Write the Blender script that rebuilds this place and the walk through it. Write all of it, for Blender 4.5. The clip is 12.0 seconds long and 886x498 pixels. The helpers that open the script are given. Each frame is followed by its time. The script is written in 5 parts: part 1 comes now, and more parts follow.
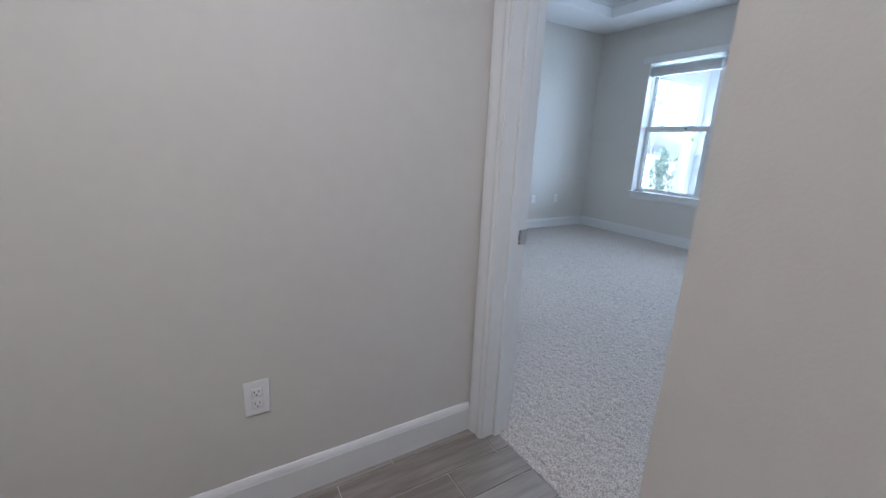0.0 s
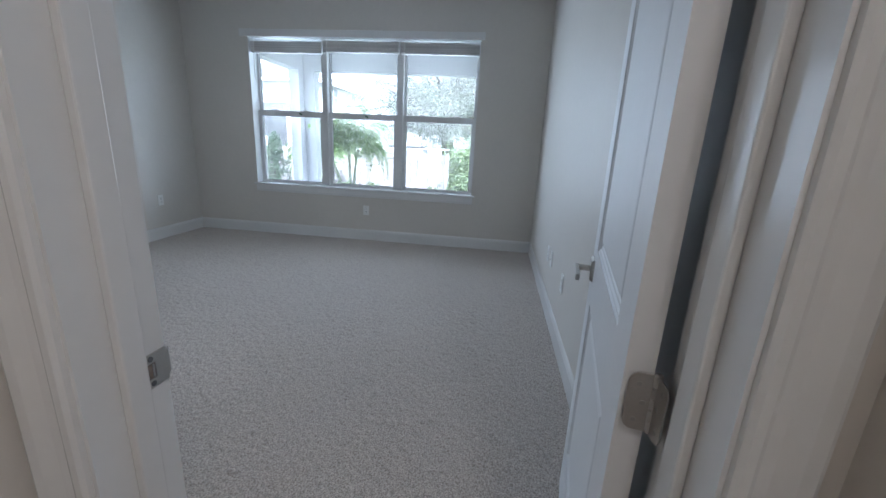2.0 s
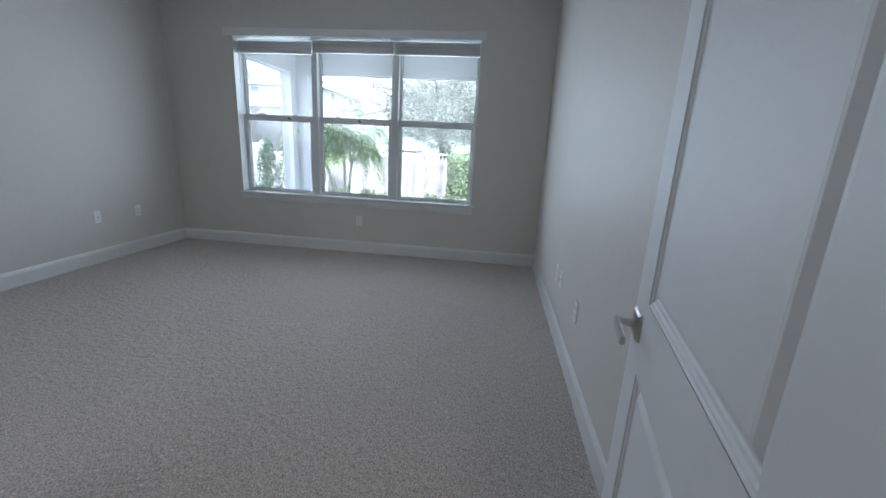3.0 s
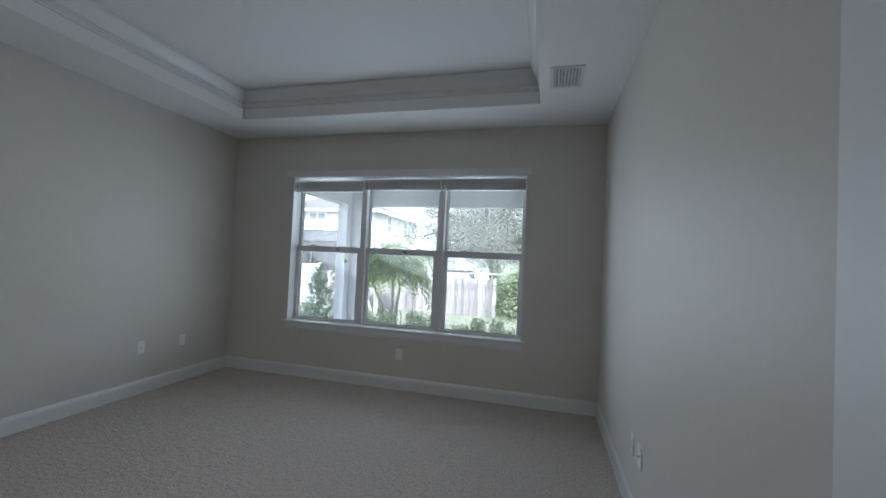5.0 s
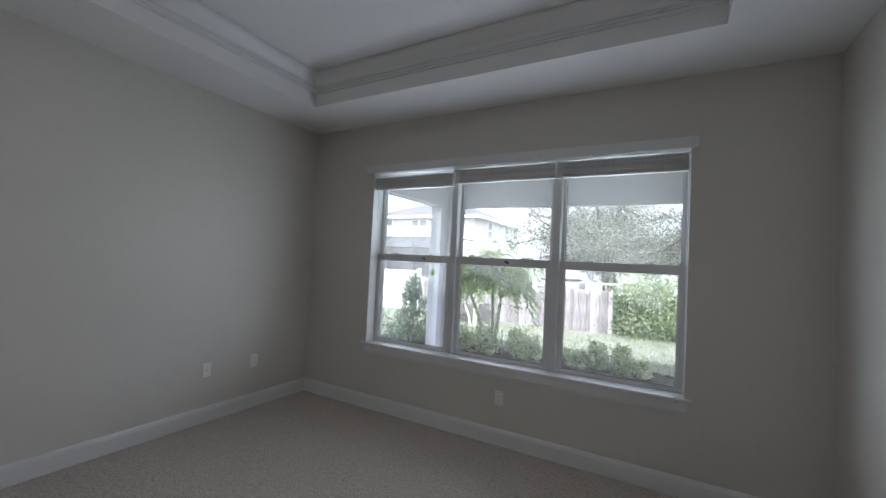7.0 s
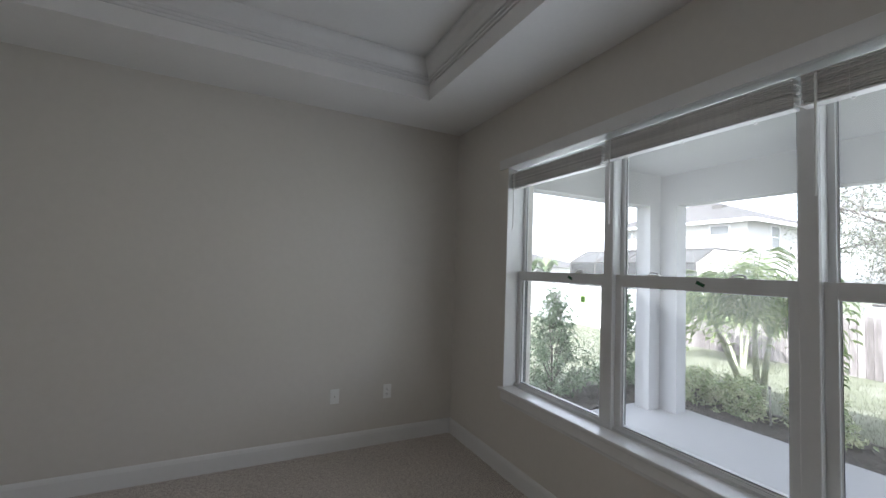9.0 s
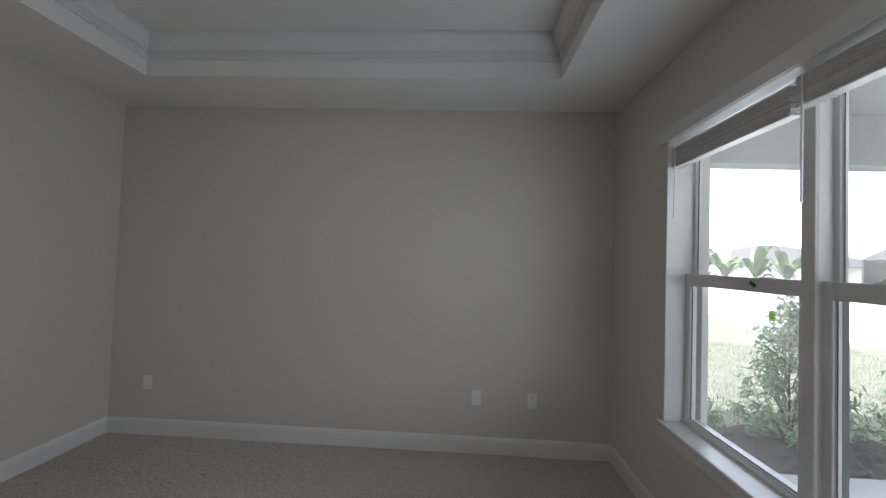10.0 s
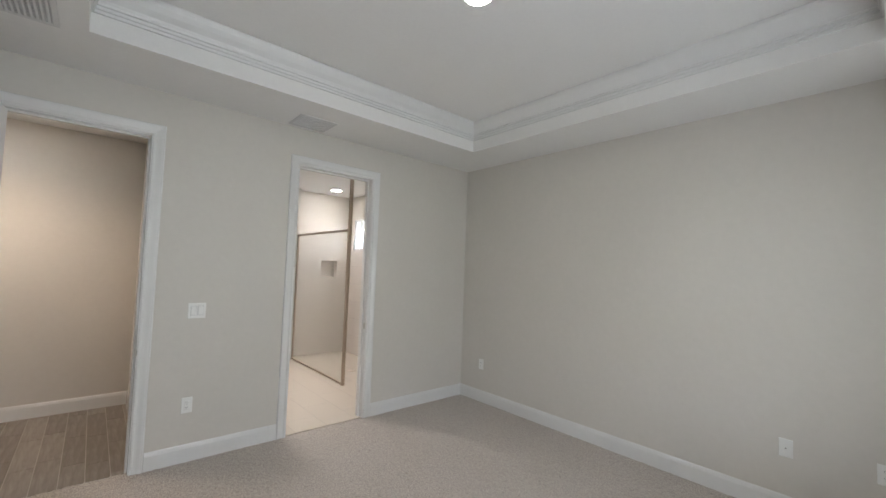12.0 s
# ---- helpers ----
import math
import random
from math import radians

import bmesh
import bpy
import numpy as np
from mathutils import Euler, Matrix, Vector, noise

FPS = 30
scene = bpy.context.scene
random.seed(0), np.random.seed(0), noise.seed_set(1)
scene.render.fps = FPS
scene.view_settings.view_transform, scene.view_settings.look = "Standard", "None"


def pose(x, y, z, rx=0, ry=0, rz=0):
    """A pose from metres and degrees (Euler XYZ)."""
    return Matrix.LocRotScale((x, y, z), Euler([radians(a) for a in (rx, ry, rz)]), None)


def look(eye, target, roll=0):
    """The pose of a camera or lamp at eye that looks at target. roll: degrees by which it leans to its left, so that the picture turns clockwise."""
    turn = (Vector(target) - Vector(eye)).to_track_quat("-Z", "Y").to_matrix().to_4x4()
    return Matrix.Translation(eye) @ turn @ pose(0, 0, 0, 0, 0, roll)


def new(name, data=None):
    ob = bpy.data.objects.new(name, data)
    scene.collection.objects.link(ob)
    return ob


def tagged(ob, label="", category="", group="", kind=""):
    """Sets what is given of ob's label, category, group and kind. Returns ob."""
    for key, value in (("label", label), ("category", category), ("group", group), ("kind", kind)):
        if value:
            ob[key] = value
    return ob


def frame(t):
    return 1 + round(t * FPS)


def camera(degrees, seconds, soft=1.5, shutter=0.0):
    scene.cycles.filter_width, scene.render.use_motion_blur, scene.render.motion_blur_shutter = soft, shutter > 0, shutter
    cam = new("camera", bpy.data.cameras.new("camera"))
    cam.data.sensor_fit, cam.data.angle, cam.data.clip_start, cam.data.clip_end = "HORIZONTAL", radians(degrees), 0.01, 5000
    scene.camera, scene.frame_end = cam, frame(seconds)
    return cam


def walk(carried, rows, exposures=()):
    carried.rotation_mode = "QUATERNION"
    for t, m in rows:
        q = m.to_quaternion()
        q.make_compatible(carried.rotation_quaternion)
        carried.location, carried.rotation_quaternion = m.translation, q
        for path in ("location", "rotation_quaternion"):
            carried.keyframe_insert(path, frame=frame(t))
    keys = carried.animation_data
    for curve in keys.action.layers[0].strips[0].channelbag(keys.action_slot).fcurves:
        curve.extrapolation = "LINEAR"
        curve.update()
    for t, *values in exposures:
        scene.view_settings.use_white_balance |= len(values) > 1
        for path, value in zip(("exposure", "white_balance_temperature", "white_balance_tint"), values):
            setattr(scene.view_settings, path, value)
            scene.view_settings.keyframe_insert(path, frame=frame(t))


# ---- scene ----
cam = camera(96.0, 12.0)
PATH = [
    (0, (0.197, 0.112, 1.181), (1.19, 1.77, 0.663), 2.2),
    (0.5, (0.356, 0.382, 1.176), (1.743, 1.725, 0.652), 2.4),
    (1, (0.483, 0.536, 1.18), (2.103, 1.584, 0.657), 2.4),
    (1.5, (0.544, 0.64, 1.219), (2.411, 1.133, 0.698), 2.1),
    (2, (0.695, 0.699, 1.218), (2.612, 0.935, 0.697), 2.8),
    (2.5, (0.865, 0.745, 1.222), (2.785, 0.959, 0.706), 2.9),
    (4.5, (1.252, 0.718, 1.354), (3.2, 1.147, 1.201), 2.7),
    (5, (1.319, 0.747, 1.385), (3.253, 1.255, 1.44), 2.6),
    (5.5, (1.482, 0.899, 1.402), (3.405, 1.445, 1.463), 2.5),
    (6, (1.669, 1.012, 1.425), (3.581, 1.594, 1.486), 2.7),
    (6.5, (1.948, 1.019, 1.429), (3.823, 1.713, 1.492), 2.6),
    (7, (2.271, 1.099, 1.435), (4.015, 2.075, 1.496), 2.8),
    (7.5, (2.574, 1.197, 1.48), (4.145, 2.434, 1.538), 2.5),
    (9.5, (3.857, 1.134, 1.481), (4.291, 3.084, 1.567), 2.1),
    (10, (4.128, 1.199, 1.51), (4.024, 3.196, 1.57), 1.9),
    (10.5, (4.384, 1.154, 1.504), (4.074, 3.129, 1.566), 1.7),
    (11, (4.628, 1.1, 1.46), (3.859, 2.945, 1.547), 2.0),
    (11.5, (4.669, 0.937, 1.479), (3.585, 2.615, 1.57), 2.2),
    (12, (4.765, 0.945, 1.513), (3.261, 2.259, 1.614), 2.1),
]
EXPOSURES = [(0.0, 3.75, 4750, 10), (0.5, 3.33, 4850, 10), (1.0, 3.25, 4950, 10), (1.5, 3.25, 5000, 10), (2.0, 3.22, 5100, 10), (2.7, 3.08, 5200, 10), (4.5, 2.62, 5420, 10), (5.5, 2.46, 5500, 11), (7.5, 2.48, 5800, 14), (9.5, 2.47, 6000, 14), (10.5, 2.43, 6000, 14), (11.0, 2.65, 6100, 13), (11.5, 3.16, 6200, 13), (12.0, 3.53, 6200, 13)]
walk(cam, [(t, look(eye, target, roll)) for t, eye, target, roll in PATH], EXPOSURES)

# ---- sky and sun ----
SUN_ELEV, SUN_FROM = 44.0, (-0.90, -0.43)  # height in degrees, and where the sun stands in plan
world = bpy.data.worlds.new("sky")
scene.world = world
world.use_nodes = True
wn = world.node_tree
sky = wn.nodes.new("ShaderNodeTexSky")
sky.sky_type, sky.sun_disc = "NISHITA", False
sky.sun_elevation, sky.sun_rotation = radians(SUN_ELEV), math.atan2(SUN_FROM[0], SUN_FROM[1])
sky.dust_density, sky.air_density, sky.ozone_density = 2.2, 0.8, 0.5
haze = wn.nodes.new("ShaderNodeHueSaturation")  # a hazy, whitish sky
haze.inputs["Saturation"].default_value = 0.25
wn.links.new(sky.outputs[0], haze.inputs["Color"])
wn.links.new(haze.outputs[0], wn.nodes["Background"].inputs[0])
wn.nodes["Background"].inputs[1].default_value = 0.15
sun = new("sun", bpy.data.lights.new("sun", "SUN"))
sun.data.energy, sun.data.angle, sun.data.color = 2.5, radians(0.6), (1.0, 0.97, 0.93)
up = math.tan(radians(SUN_ELEV))
sun.matrix_world = look((SUN_FROM[0] * 60, SUN_FROM[1] * 60, up * 60), (0, 0, 0))


def downlight_lamp(x, y, z, watts, colour, radius=0.06, cone=150):
    lamp = new("downlight_lamp", bpy.data.lights.new("downlight_lamp", "SPOT"))
    lamp.data.energy, lamp.data.color, lamp.data.shadow_soft_size = watts, colour, radius
    lamp.data.spot_size, lamp.data.spot_blend = radians(cone), 0.8
    lamp.matrix_world = look((x, y, z), (x, y, 0))


def daylight_fill(centre, wide, high, watts, colour, towards, spread=155):
    """An added area lamp that stands in for the sky's light in an opening."""
    lamp = new("added_daylight", bpy.data.lights.new("added_daylight", "AREA"))
    lamp.data.shape, lamp.data.size, lamp.data.size_y = "RECTANGLE", wide, high
    lamp.data.energy, lamp.data.color, lamp.data.spread = watts, colour, radians(spread)
    lamp.matrix_world = look(Vector(centre), Vector(centre) + Vector(towards))


DAY = (0.92, 0.97, 1.0)
NORTH_WINDOW = (-1.40, 4.475, 2.06)
# added lamps at the panes lift the room's daylight
for y in (1.45, 2.295, 3.14):
    daylight_fill((5.50, y, 1.44), 0.66, 1.50, 0.90, DAY, (-1, -0.10, 0.28))
daylight_fill((6.80, 4.44, 1.10), 2.30, 2.30, 2.8, DAY, (0, -1, 0), 180)  # added fill at the porch's open ends
daylight_fill((6.90, -2.95, 1.10), 2.40, 2.30, 4.8, DAY, (0, 1, 0), 180)
downlight_lamp(3.26, 2.45, 2.99, 1.4, (1.0, 0.88, 0.72))
# unseen hall lamp, placed to even out the warm light on the walls
downlight_lamp(0.28, 0.25, 2.66, 6.4, (1.0, 0.76, 0.55), 0.25, 142)
downlight_lamp(-1.30, 3.88, 2.70, 2.2, (1.0, 0.92, 0.86), 0.07, 116)
# added fill out of view, to brighten the bathroom tile
downlight_lamp(0.10, 2.50, 2.66, 11.5, (1.0, 0.90, 0.82), 0.4, 128)
daylight_fill(NORTH_WINDOW, 0.38, 0.46, 0.3, DAY, (0.3, -1, -0.4))

# ---- materials ----
def material(name, base, rough=0.5, metal=0.0, var=0.08, scale=3.0, fine=60.0, bump=0.0, bump_scale=200.0, spread=0.0, spec=0.5):
    """A plain material with colour drift at two scales, relief, and a shift from piece to piece."""
    m = bpy.data.materials.new(name)
    m.use_nodes = True
    n, l = m.node_tree.nodes, m.node_tree.links
    b = n["Principled BSDF"]
    b.inputs["Roughness"].default_value, b.inputs["Metallic"].default_value = rough, metal
    b.inputs["Specular IOR Level"].default_value = spec
    co = n.new("ShaderNodeTexCoord")
    values = []
    for s, detail in ((scale, 4), (fine, 3)):
        t = n.new("ShaderNodeTexNoise")
        t.inputs["Scale"].default_value, t.inputs["Detail"].default_value = s, detail
        l.new(co.outputs["Object"], t.inputs["Vector"])
        values.append(t.outputs["Fac"])
    add = n.new("ShaderNodeMath")
    l.new(values[0], add.inputs[0])
    l.new(values[1], add.inputs[1])
    total = add.outputs[0]
    if spread:
        info = n.new("ShaderNodeObjectInfo")
        mul = n.new("ShaderNodeMath")
        mul.operation = "MULTIPLY_ADD"
        mul.inputs[1].default_value = spread
        l.new(info.outputs["Random"], mul.inputs[0])
        l.new(total, mul.inputs[2])
        total = mul.outputs[0]
    mr = n.new("ShaderNodeMapRange")
    mr.inputs["From Min"].default_value, mr.inputs["From Max"].default_value = 0.6, 1.4 + spread
    mr.inputs["To Min"].default_value, mr.inputs["To Max"].default_value = 1 - var, 1 + var
    l.new(total, mr.inputs["Value"])
    mix = n.new("ShaderNodeMix")
    mix.data_type, mix.blend_type = "RGBA", "MULTIPLY"
    mix.inputs["Factor"].default_value = 1.0
    mix.inputs["A"].default_value = (*base, 1)
    l.new(mr.outputs[0], mix.inputs["B"])
    l.new(mix.outputs["Result"], b.inputs["Base Color"])
    if bump:
        t = n.new("ShaderNodeTexNoise")
        t.inputs["Scale"].default_value, t.inputs["Detail"].default_value = bump_scale, 3
        l.new(co.outputs["Object"], t.inputs["Vector"])
        bp = n.new("ShaderNodeBump")
        bp.inputs["Strength"].default_value, bp.inputs["Distance"].default_value = bump, 0.002
        l.new(t.outputs["Fac"], bp.inputs["Height"])
        l.new(bp.outputs[0], b.inputs["Normal"])
    return m


def two_tone(name, a, c, scale, rough=0.8, stretch=(1, 1, 1), contrast=(0.35, 0.65), bump=0.3, detail=6, island=False, spread=0.0):
    """A material that wanders between two colours along noise, stretched for grain."""
    m = bpy.data.materials.new(name)
    m.use_nodes = True
    n, l = m.node_tree.nodes, m.node_tree.links
    b = n["Principled BSDF"]
    b.inputs["Roughness"].default_value = rough
    b.inputs["Specular IOR Level"].default_value = 0.1 if rough > 0.85 else 0.4
    co, mp = n.new("ShaderNodeTexCoord"), n.new("ShaderNodeMapping")
    mp.inputs["Scale"].default_value = stretch
    l.new(co.outputs["Object"], mp.inputs["Vector"])
    t = n.new("ShaderNodeTexNoise")
    t.inputs["Scale"].default_value, t.inputs["Detail"].default_value = scale, detail
    l.new(mp.outputs[0], t.inputs["Vector"])
    fac = t.outputs["Fac"]
    if island or spread:
        src = n.new("ShaderNodeNewGeometry").outputs["Random Per Island"] if island else n.new("ShaderNodeObjectInfo").outputs["Random"]
        ma = n.new("ShaderNodeMath")
        ma.operation = "MULTIPLY_ADD"
        ma.inputs[1].default_value = spread or 0.5
        off = n.new("ShaderNodeMath")
        off.operation, off.inputs[1].default_value = "SUBTRACT", (spread or 0.5) / 2
        l.new(src, ma.inputs[0])
        l.new(fac, ma.inputs[2])
        l.new(ma.outputs[0], off.inputs[0])
        fac = off.outputs[0]
        if spread:
            l.new(src, t.inputs["Distortion"])
    r = n.new("ShaderNodeValToRGB")
    r.color_ramp.elements[0].position, r.color_ramp.elements[1].position = contrast
    r.color_ramp.elements[0].color, r.color_ramp.elements[1].color = (*a, 1), (*c, 1)
    l.new(fac, r.inputs[0])
    l.new(r.outputs[0], b.inputs["Base Color"])
    if bump:
        bp = n.new("ShaderNodeBump")
        bp.inputs["Strength"].default_value, bp.inputs["Distance"].default_value = bump, 0.004
        l.new(t.outputs["Fac"], bp.inputs["Height"])
        l.new(bp.outputs[0], b.inputs["Normal"])
    return m


def tiled(name, base, grout, width, height, axis_turn=(0, 0, 0), rough=0.25, offset=0.5):
    """Large pale wall or floor tiles far from the walk."""
    m = bpy.data.materials.new(name)
    m.use_nodes = True
    n, l = m.node_tree.nodes, m.node_tree.links
    b = n["Principled BSDF"]
    b.inputs["Roughness"].default_value = rough
    co, mp, br = n.new("ShaderNodeTexCoord"), n.new("ShaderNodeMapping"), n.new("ShaderNodeTexBrick")
    mp.inputs["Rotation"].default_value = [radians(a) for a in axis_turn]
    br.offset = offset
    br.inputs["Color1"].default_value, br.inputs["Color2"].default_value = (*base, 1), (*[c * 0.95 for c in base], 1)
    br.inputs["Mortar"].default_value = (*grout, 1)
    br.inputs["Scale"].default_value, br.inputs["Mortar Size"].default_value = 1.0, 0.003
    br.inputs["Brick Width"].default_value, br.inputs["Row Height"].default_value = width, height
    l.new(co.outputs["Object"], mp.inputs["Vector"])
    l.new(mp.outputs[0], br.inputs["Vector"])
    l.new(br.outputs["Color"], b.inputs["Base Color"])
    bp = n.new("ShaderNodeBump")
    bp.inputs["Strength"].default_value, bp.inputs["Distance"].default_value, bp.invert = 0.5, 0.002, True
    l.new(br.outputs["Fac"], bp.inputs["Height"])
    l.new(bp.outputs[0], b.inputs["Normal"])
    return m


def glass_material(name, tint=(0.97, 0.985, 0.98), rough=0.0, veil=0.0):
    m = bpy.data.materials.new(name)
    m.use_nodes = True
    n, l = m.node_tree.nodes, m.node_tree.links
    clear, gloss, mix, edge = n.new("ShaderNodeBsdfTransparent"), n.new("ShaderNodeBsdfGlossy"), n.new("ShaderNodeMixShader"), n.new("ShaderNodeLayerWeight")
    power, scaled = n.new("ShaderNodeMath"), n.new("ShaderNodeMath")
    power.operation, power.inputs[1].default_value = "POWER", 4.0
    scaled.operation, scaled.inputs[1].default_value, scaled.inputs[2].default_value = "MULTIPLY_ADD", 0.45, 0.03
    edge.inputs["Blend"].default_value = 0.5
    l.new(edge.outputs["Facing"], power.inputs[0])
    l.new(power.outputs[0], scaled.inputs[0])
    clear.inputs[0].default_value = (*tint, 1)
    gloss.inputs["Roughness"].default_value = rough
    l.new(scaled.outputs[0], mix.inputs[0])
    l.new(clear.outputs[0], mix.inputs[1])
    l.new(gloss.outputs[0], mix.inputs[2])
    # a thin pale film that imitates glare and haze over the view
    veil_scatter, film, tex = n.new("ShaderNodeBsdfTranslucent"), n.new("ShaderNodeMixShader"), n.new("ShaderNodeTexNoise")
    level = n.new("ShaderNodeMath")
    veil_scatter.inputs[0].default_value = (1.0, 0.96, 0.88, 1)
    tex.inputs["Scale"].default_value, tex.inputs["Detail"].default_value = 60.0, 3
    level.operation, level.inputs[1].default_value = "MULTIPLY", veil * 2
    l.new(tex.outputs["Fac"], level.inputs[0])
    l.new(level.outputs[0], film.inputs[0])
    l.new(mix.outputs[0], film.inputs[1])
    l.new(veil_scatter.outputs[0], film.inputs[2])
    l.new(film.outputs[0], n["Material Output"].inputs[0])
    return m


def glowing(name, colour, strength):
    m = bpy.data.materials.new(name)
    m.use_nodes = True
    b = m.node_tree.nodes["Principled BSDF"]
    b.inputs["Base Color"].default_value = (*colour, 1)
    b.inputs["Emission Color"].default_value, b.inputs["Emission Strength"].default_value = (*colour, 1), strength
    return m


PAINT = material("wall_paint", (0.64, 0.612, 0.565), 0.49, var=0.025, scale=1.2, fine=25, bump=0.12, bump_scale=240, spec=0.4)
CEILING_WHITE = material("ceiling_paint", (0.79, 0.785, 0.77), 0.75, var=0.02, scale=1.5, fine=40, bump=0.35, bump_scale=110, spec=0.25)
TRIM_WHITE = material("trim_paint", (0.75, 0.75, 0.74), 0.26, var=0.02, scale=2, fine=30, bump=0.03, bump_scale=60)
DOOR_WHITE = material("door_paint", (0.74, 0.745, 0.75), 0.50, var=0.02, scale=2, fine=30, bump=0.04, bump_scale=90)
VINYL = material("window_vinyl", (0.70, 0.705, 0.70), 0.35, var=0.02, scale=3, fine=40, bump=0.02)
BLIND = material("blind_slat", (0.78, 0.765, 0.75), 0.45, var=0.22, scale=2, fine=50, spread=1.2)
PLASTIC = material("white_plastic", (0.82, 0.82, 0.80), 0.30, var=0.015, scale=8, fine=60)
SLOT = material("outlet_slot", (0.17, 0.17, 0.17), 0.6, var=0.1)
GAP_SHADE = material("plate_gap_shade", (0.30, 0.30, 0.295), 0.6)
SEAL_SHADE = material("rubber_seal_and_track_shade", (0.07, 0.075, 0.08), 0.7, var=0.1)
DARK = material("dark_slot", (0.07, 0.07, 0.07), 0.6, var=0.1)
NICKEL = material("satin_nickel", (0.50, 0.48, 0.45), 0.30, 1.0, var=0.05, scale=20, fine=200, bump=0.05, bump_scale=500)
BRONZE = material("bronze_metal", (0.50, 0.42, 0.34), 0.35, 0.85, var=0.06, scale=10, fine=90)
CARPET = two_tone("carpet_pile", (0.27, 0.24, 0.212), (0.67, 0.61, 0.55), 150, 0.95, contrast=(0.33, 0.67), bump=0.5, detail=6)
CARPET.node_tree.nodes["Principled BSDF"].inputs["Sheen Weight"].default_value = 0.30
CARPET.node_tree.nodes["Principled BSDF"].inputs["Sheen Roughness"].default_value = 0.45
PLANK = two_tone("wood_look_tile", (0.20, 0.175, 0.15), (0.33, 0.30, 0.27), 5, 0.38, (0.8, 7, 1), (0.3, 0.75), 0.06, 7, spread=0.35)
GROUT = material("grout", (0.50, 0.47, 0.43), 0.9, var=0.08, scale=10, fine=120, bump=0.3)
BATH_FLOOR = tiled("bath_floor_tile", (0.66, 0.60, 0.52), (0.56, 0.51, 0.45), 0.6, 0.3)
BATH_WALL = tiled("shower_wall_tile", (0.80, 0.75, 0.70), (0.70, 0.66, 0.61), 0.6, 0.3, (90, 0, 0))
BATH_WALL_X = tiled("shower_wall_tile_west", (0.80, 0.75, 0.70), (0.70, 0.66, 0.61), 0.6, 0.3, (90, 0, 90))
# the panes carry a pale veil in place of lens glare
GLASS = glass_material("clear_glass", veil=0.055)
SHOWER_GLASS = glass_material("shower_glass", (0.985, 0.99, 0.985))
BARE_WOOD = two_tone("bare_wood", (0.16, 0.13, 0.11), (0.30, 0.25, 0.21), 60, 0.9)
DARK_SCREW = material("dark_screw_head", (0.16, 0.16, 0.165), 0.4, 0.8)
SCREW = material("screw_head", (0.45, 0.44, 0.42), 0.35, 0.9)
GREEN = material("green_tape", (0.015, 0.10, 0.045), 0.6, var=0.1)
STUCCO = material("white_stucco", (0.50, 0.498, 0.505), 0.9, var=0.04, scale=2, fine=60, bump=0.7, bump_scale=70)
SLAB = material("porch_concrete", (0.43, 0.427, 0.43), 0.8, var=0.07, scale=1.5, fine=50, bump=0.3, bump_scale=120)
def frosted(name, colour=(0.9, 0.92, 0.94)):
    m = bpy.data.materials.new(name)
    m.use_nodes = True
    n, l = m.node_tree.nodes, m.node_tree.links
    thru, mix = n.new("ShaderNodeBsdfTranslucent"), n.new("ShaderNodeMixShader")
    thru.inputs[0].default_value, mix.inputs[0].default_value = (*colour, 1), 0.8
    n["Principled BSDF"].inputs["Base Color"].default_value = (*colour, 1)
    l.new(n["Principled BSDF"].outputs[0], mix.inputs[1])
    l.new(thru.outputs[0], mix.inputs[2])
    l.new(mix.outputs[0], n["Material Output"].inputs[0])
    return m


FROST = frosted("frosted_glass")
RAIL = frosted("headrail_plastic", (0.85, 0.86, 0.86))
GREEN_TAG = frosted("green_tag_paper", (0.40, 0.54, 0.24))
LAMP_GLOW = glowing("downlight_lens", (1.0, 0.93, 0.82), 9.0)


# ---- mesh helpers ----
def mesh_of(name, bm, mats):
    me = bpy.data.meshes.new(name)
    bmesh.ops.recalc_face_normals(bm, faces=bm.faces)
    bm.to_mesh(me)
    bm.free()
    for m in mats if isinstance(mats, (list, tuple)) else [mats]:
        me.materials.append(m)
    return me


def part(name, bm, mat, parent=None, label=""):
    ob = new(name, mesh_of(name, bm, mat))
    if parent:
        ob.parent = parent
    return tagged(ob, label)


def structure(name, bm, mat, label, category):
    return tagged(part(name, bm, mat), label, category, kind="structure")


def thing(name, label, category, m=None, group="", kind=""):
    ob = new(name)
    ob.empty_display_size = 0.1
    if m is not None:
        ob.matrix_basis = m
    return tagged(ob, label, category, group, kind)


def box(bm, x0, x1, y0, y1, z0, z1, bevel=0.0, seg=2, m=None):
    r = bmesh.ops.create_cube(bm, size=1.0)
    vs = r["verts"]
    for v in vs:
        v.co = Vector(((x0 + x1) / 2 + v.co.x * (x1 - x0), (y0 + y1) / 2 + v.co.y * (y1 - y0), (z0 + z1) / 2 + v.co.z * (z1 - z0)))
    if bevel:
        es = {e for v in vs for e in v.link_edges}
        out = bmesh.ops.bevel(bm, geom=list(es), offset=bevel, segments=seg, affect="EDGES", profile=0.5)
        vs = list({v for f in out["faces"] for v in f.verts} | {v for v in vs if v.is_valid})
    if m is not None:
        bmesh.ops.transform(bm, matrix=m, verts=vs)
    return vs


def cube(x0, x1, y0, y1, z0, z1, bevel=0.0, seg=2, m=None):
    bm = bmesh.new()
    box(bm, x0, x1, y0, y1, z0, z1, bevel, seg, m)
    return bm


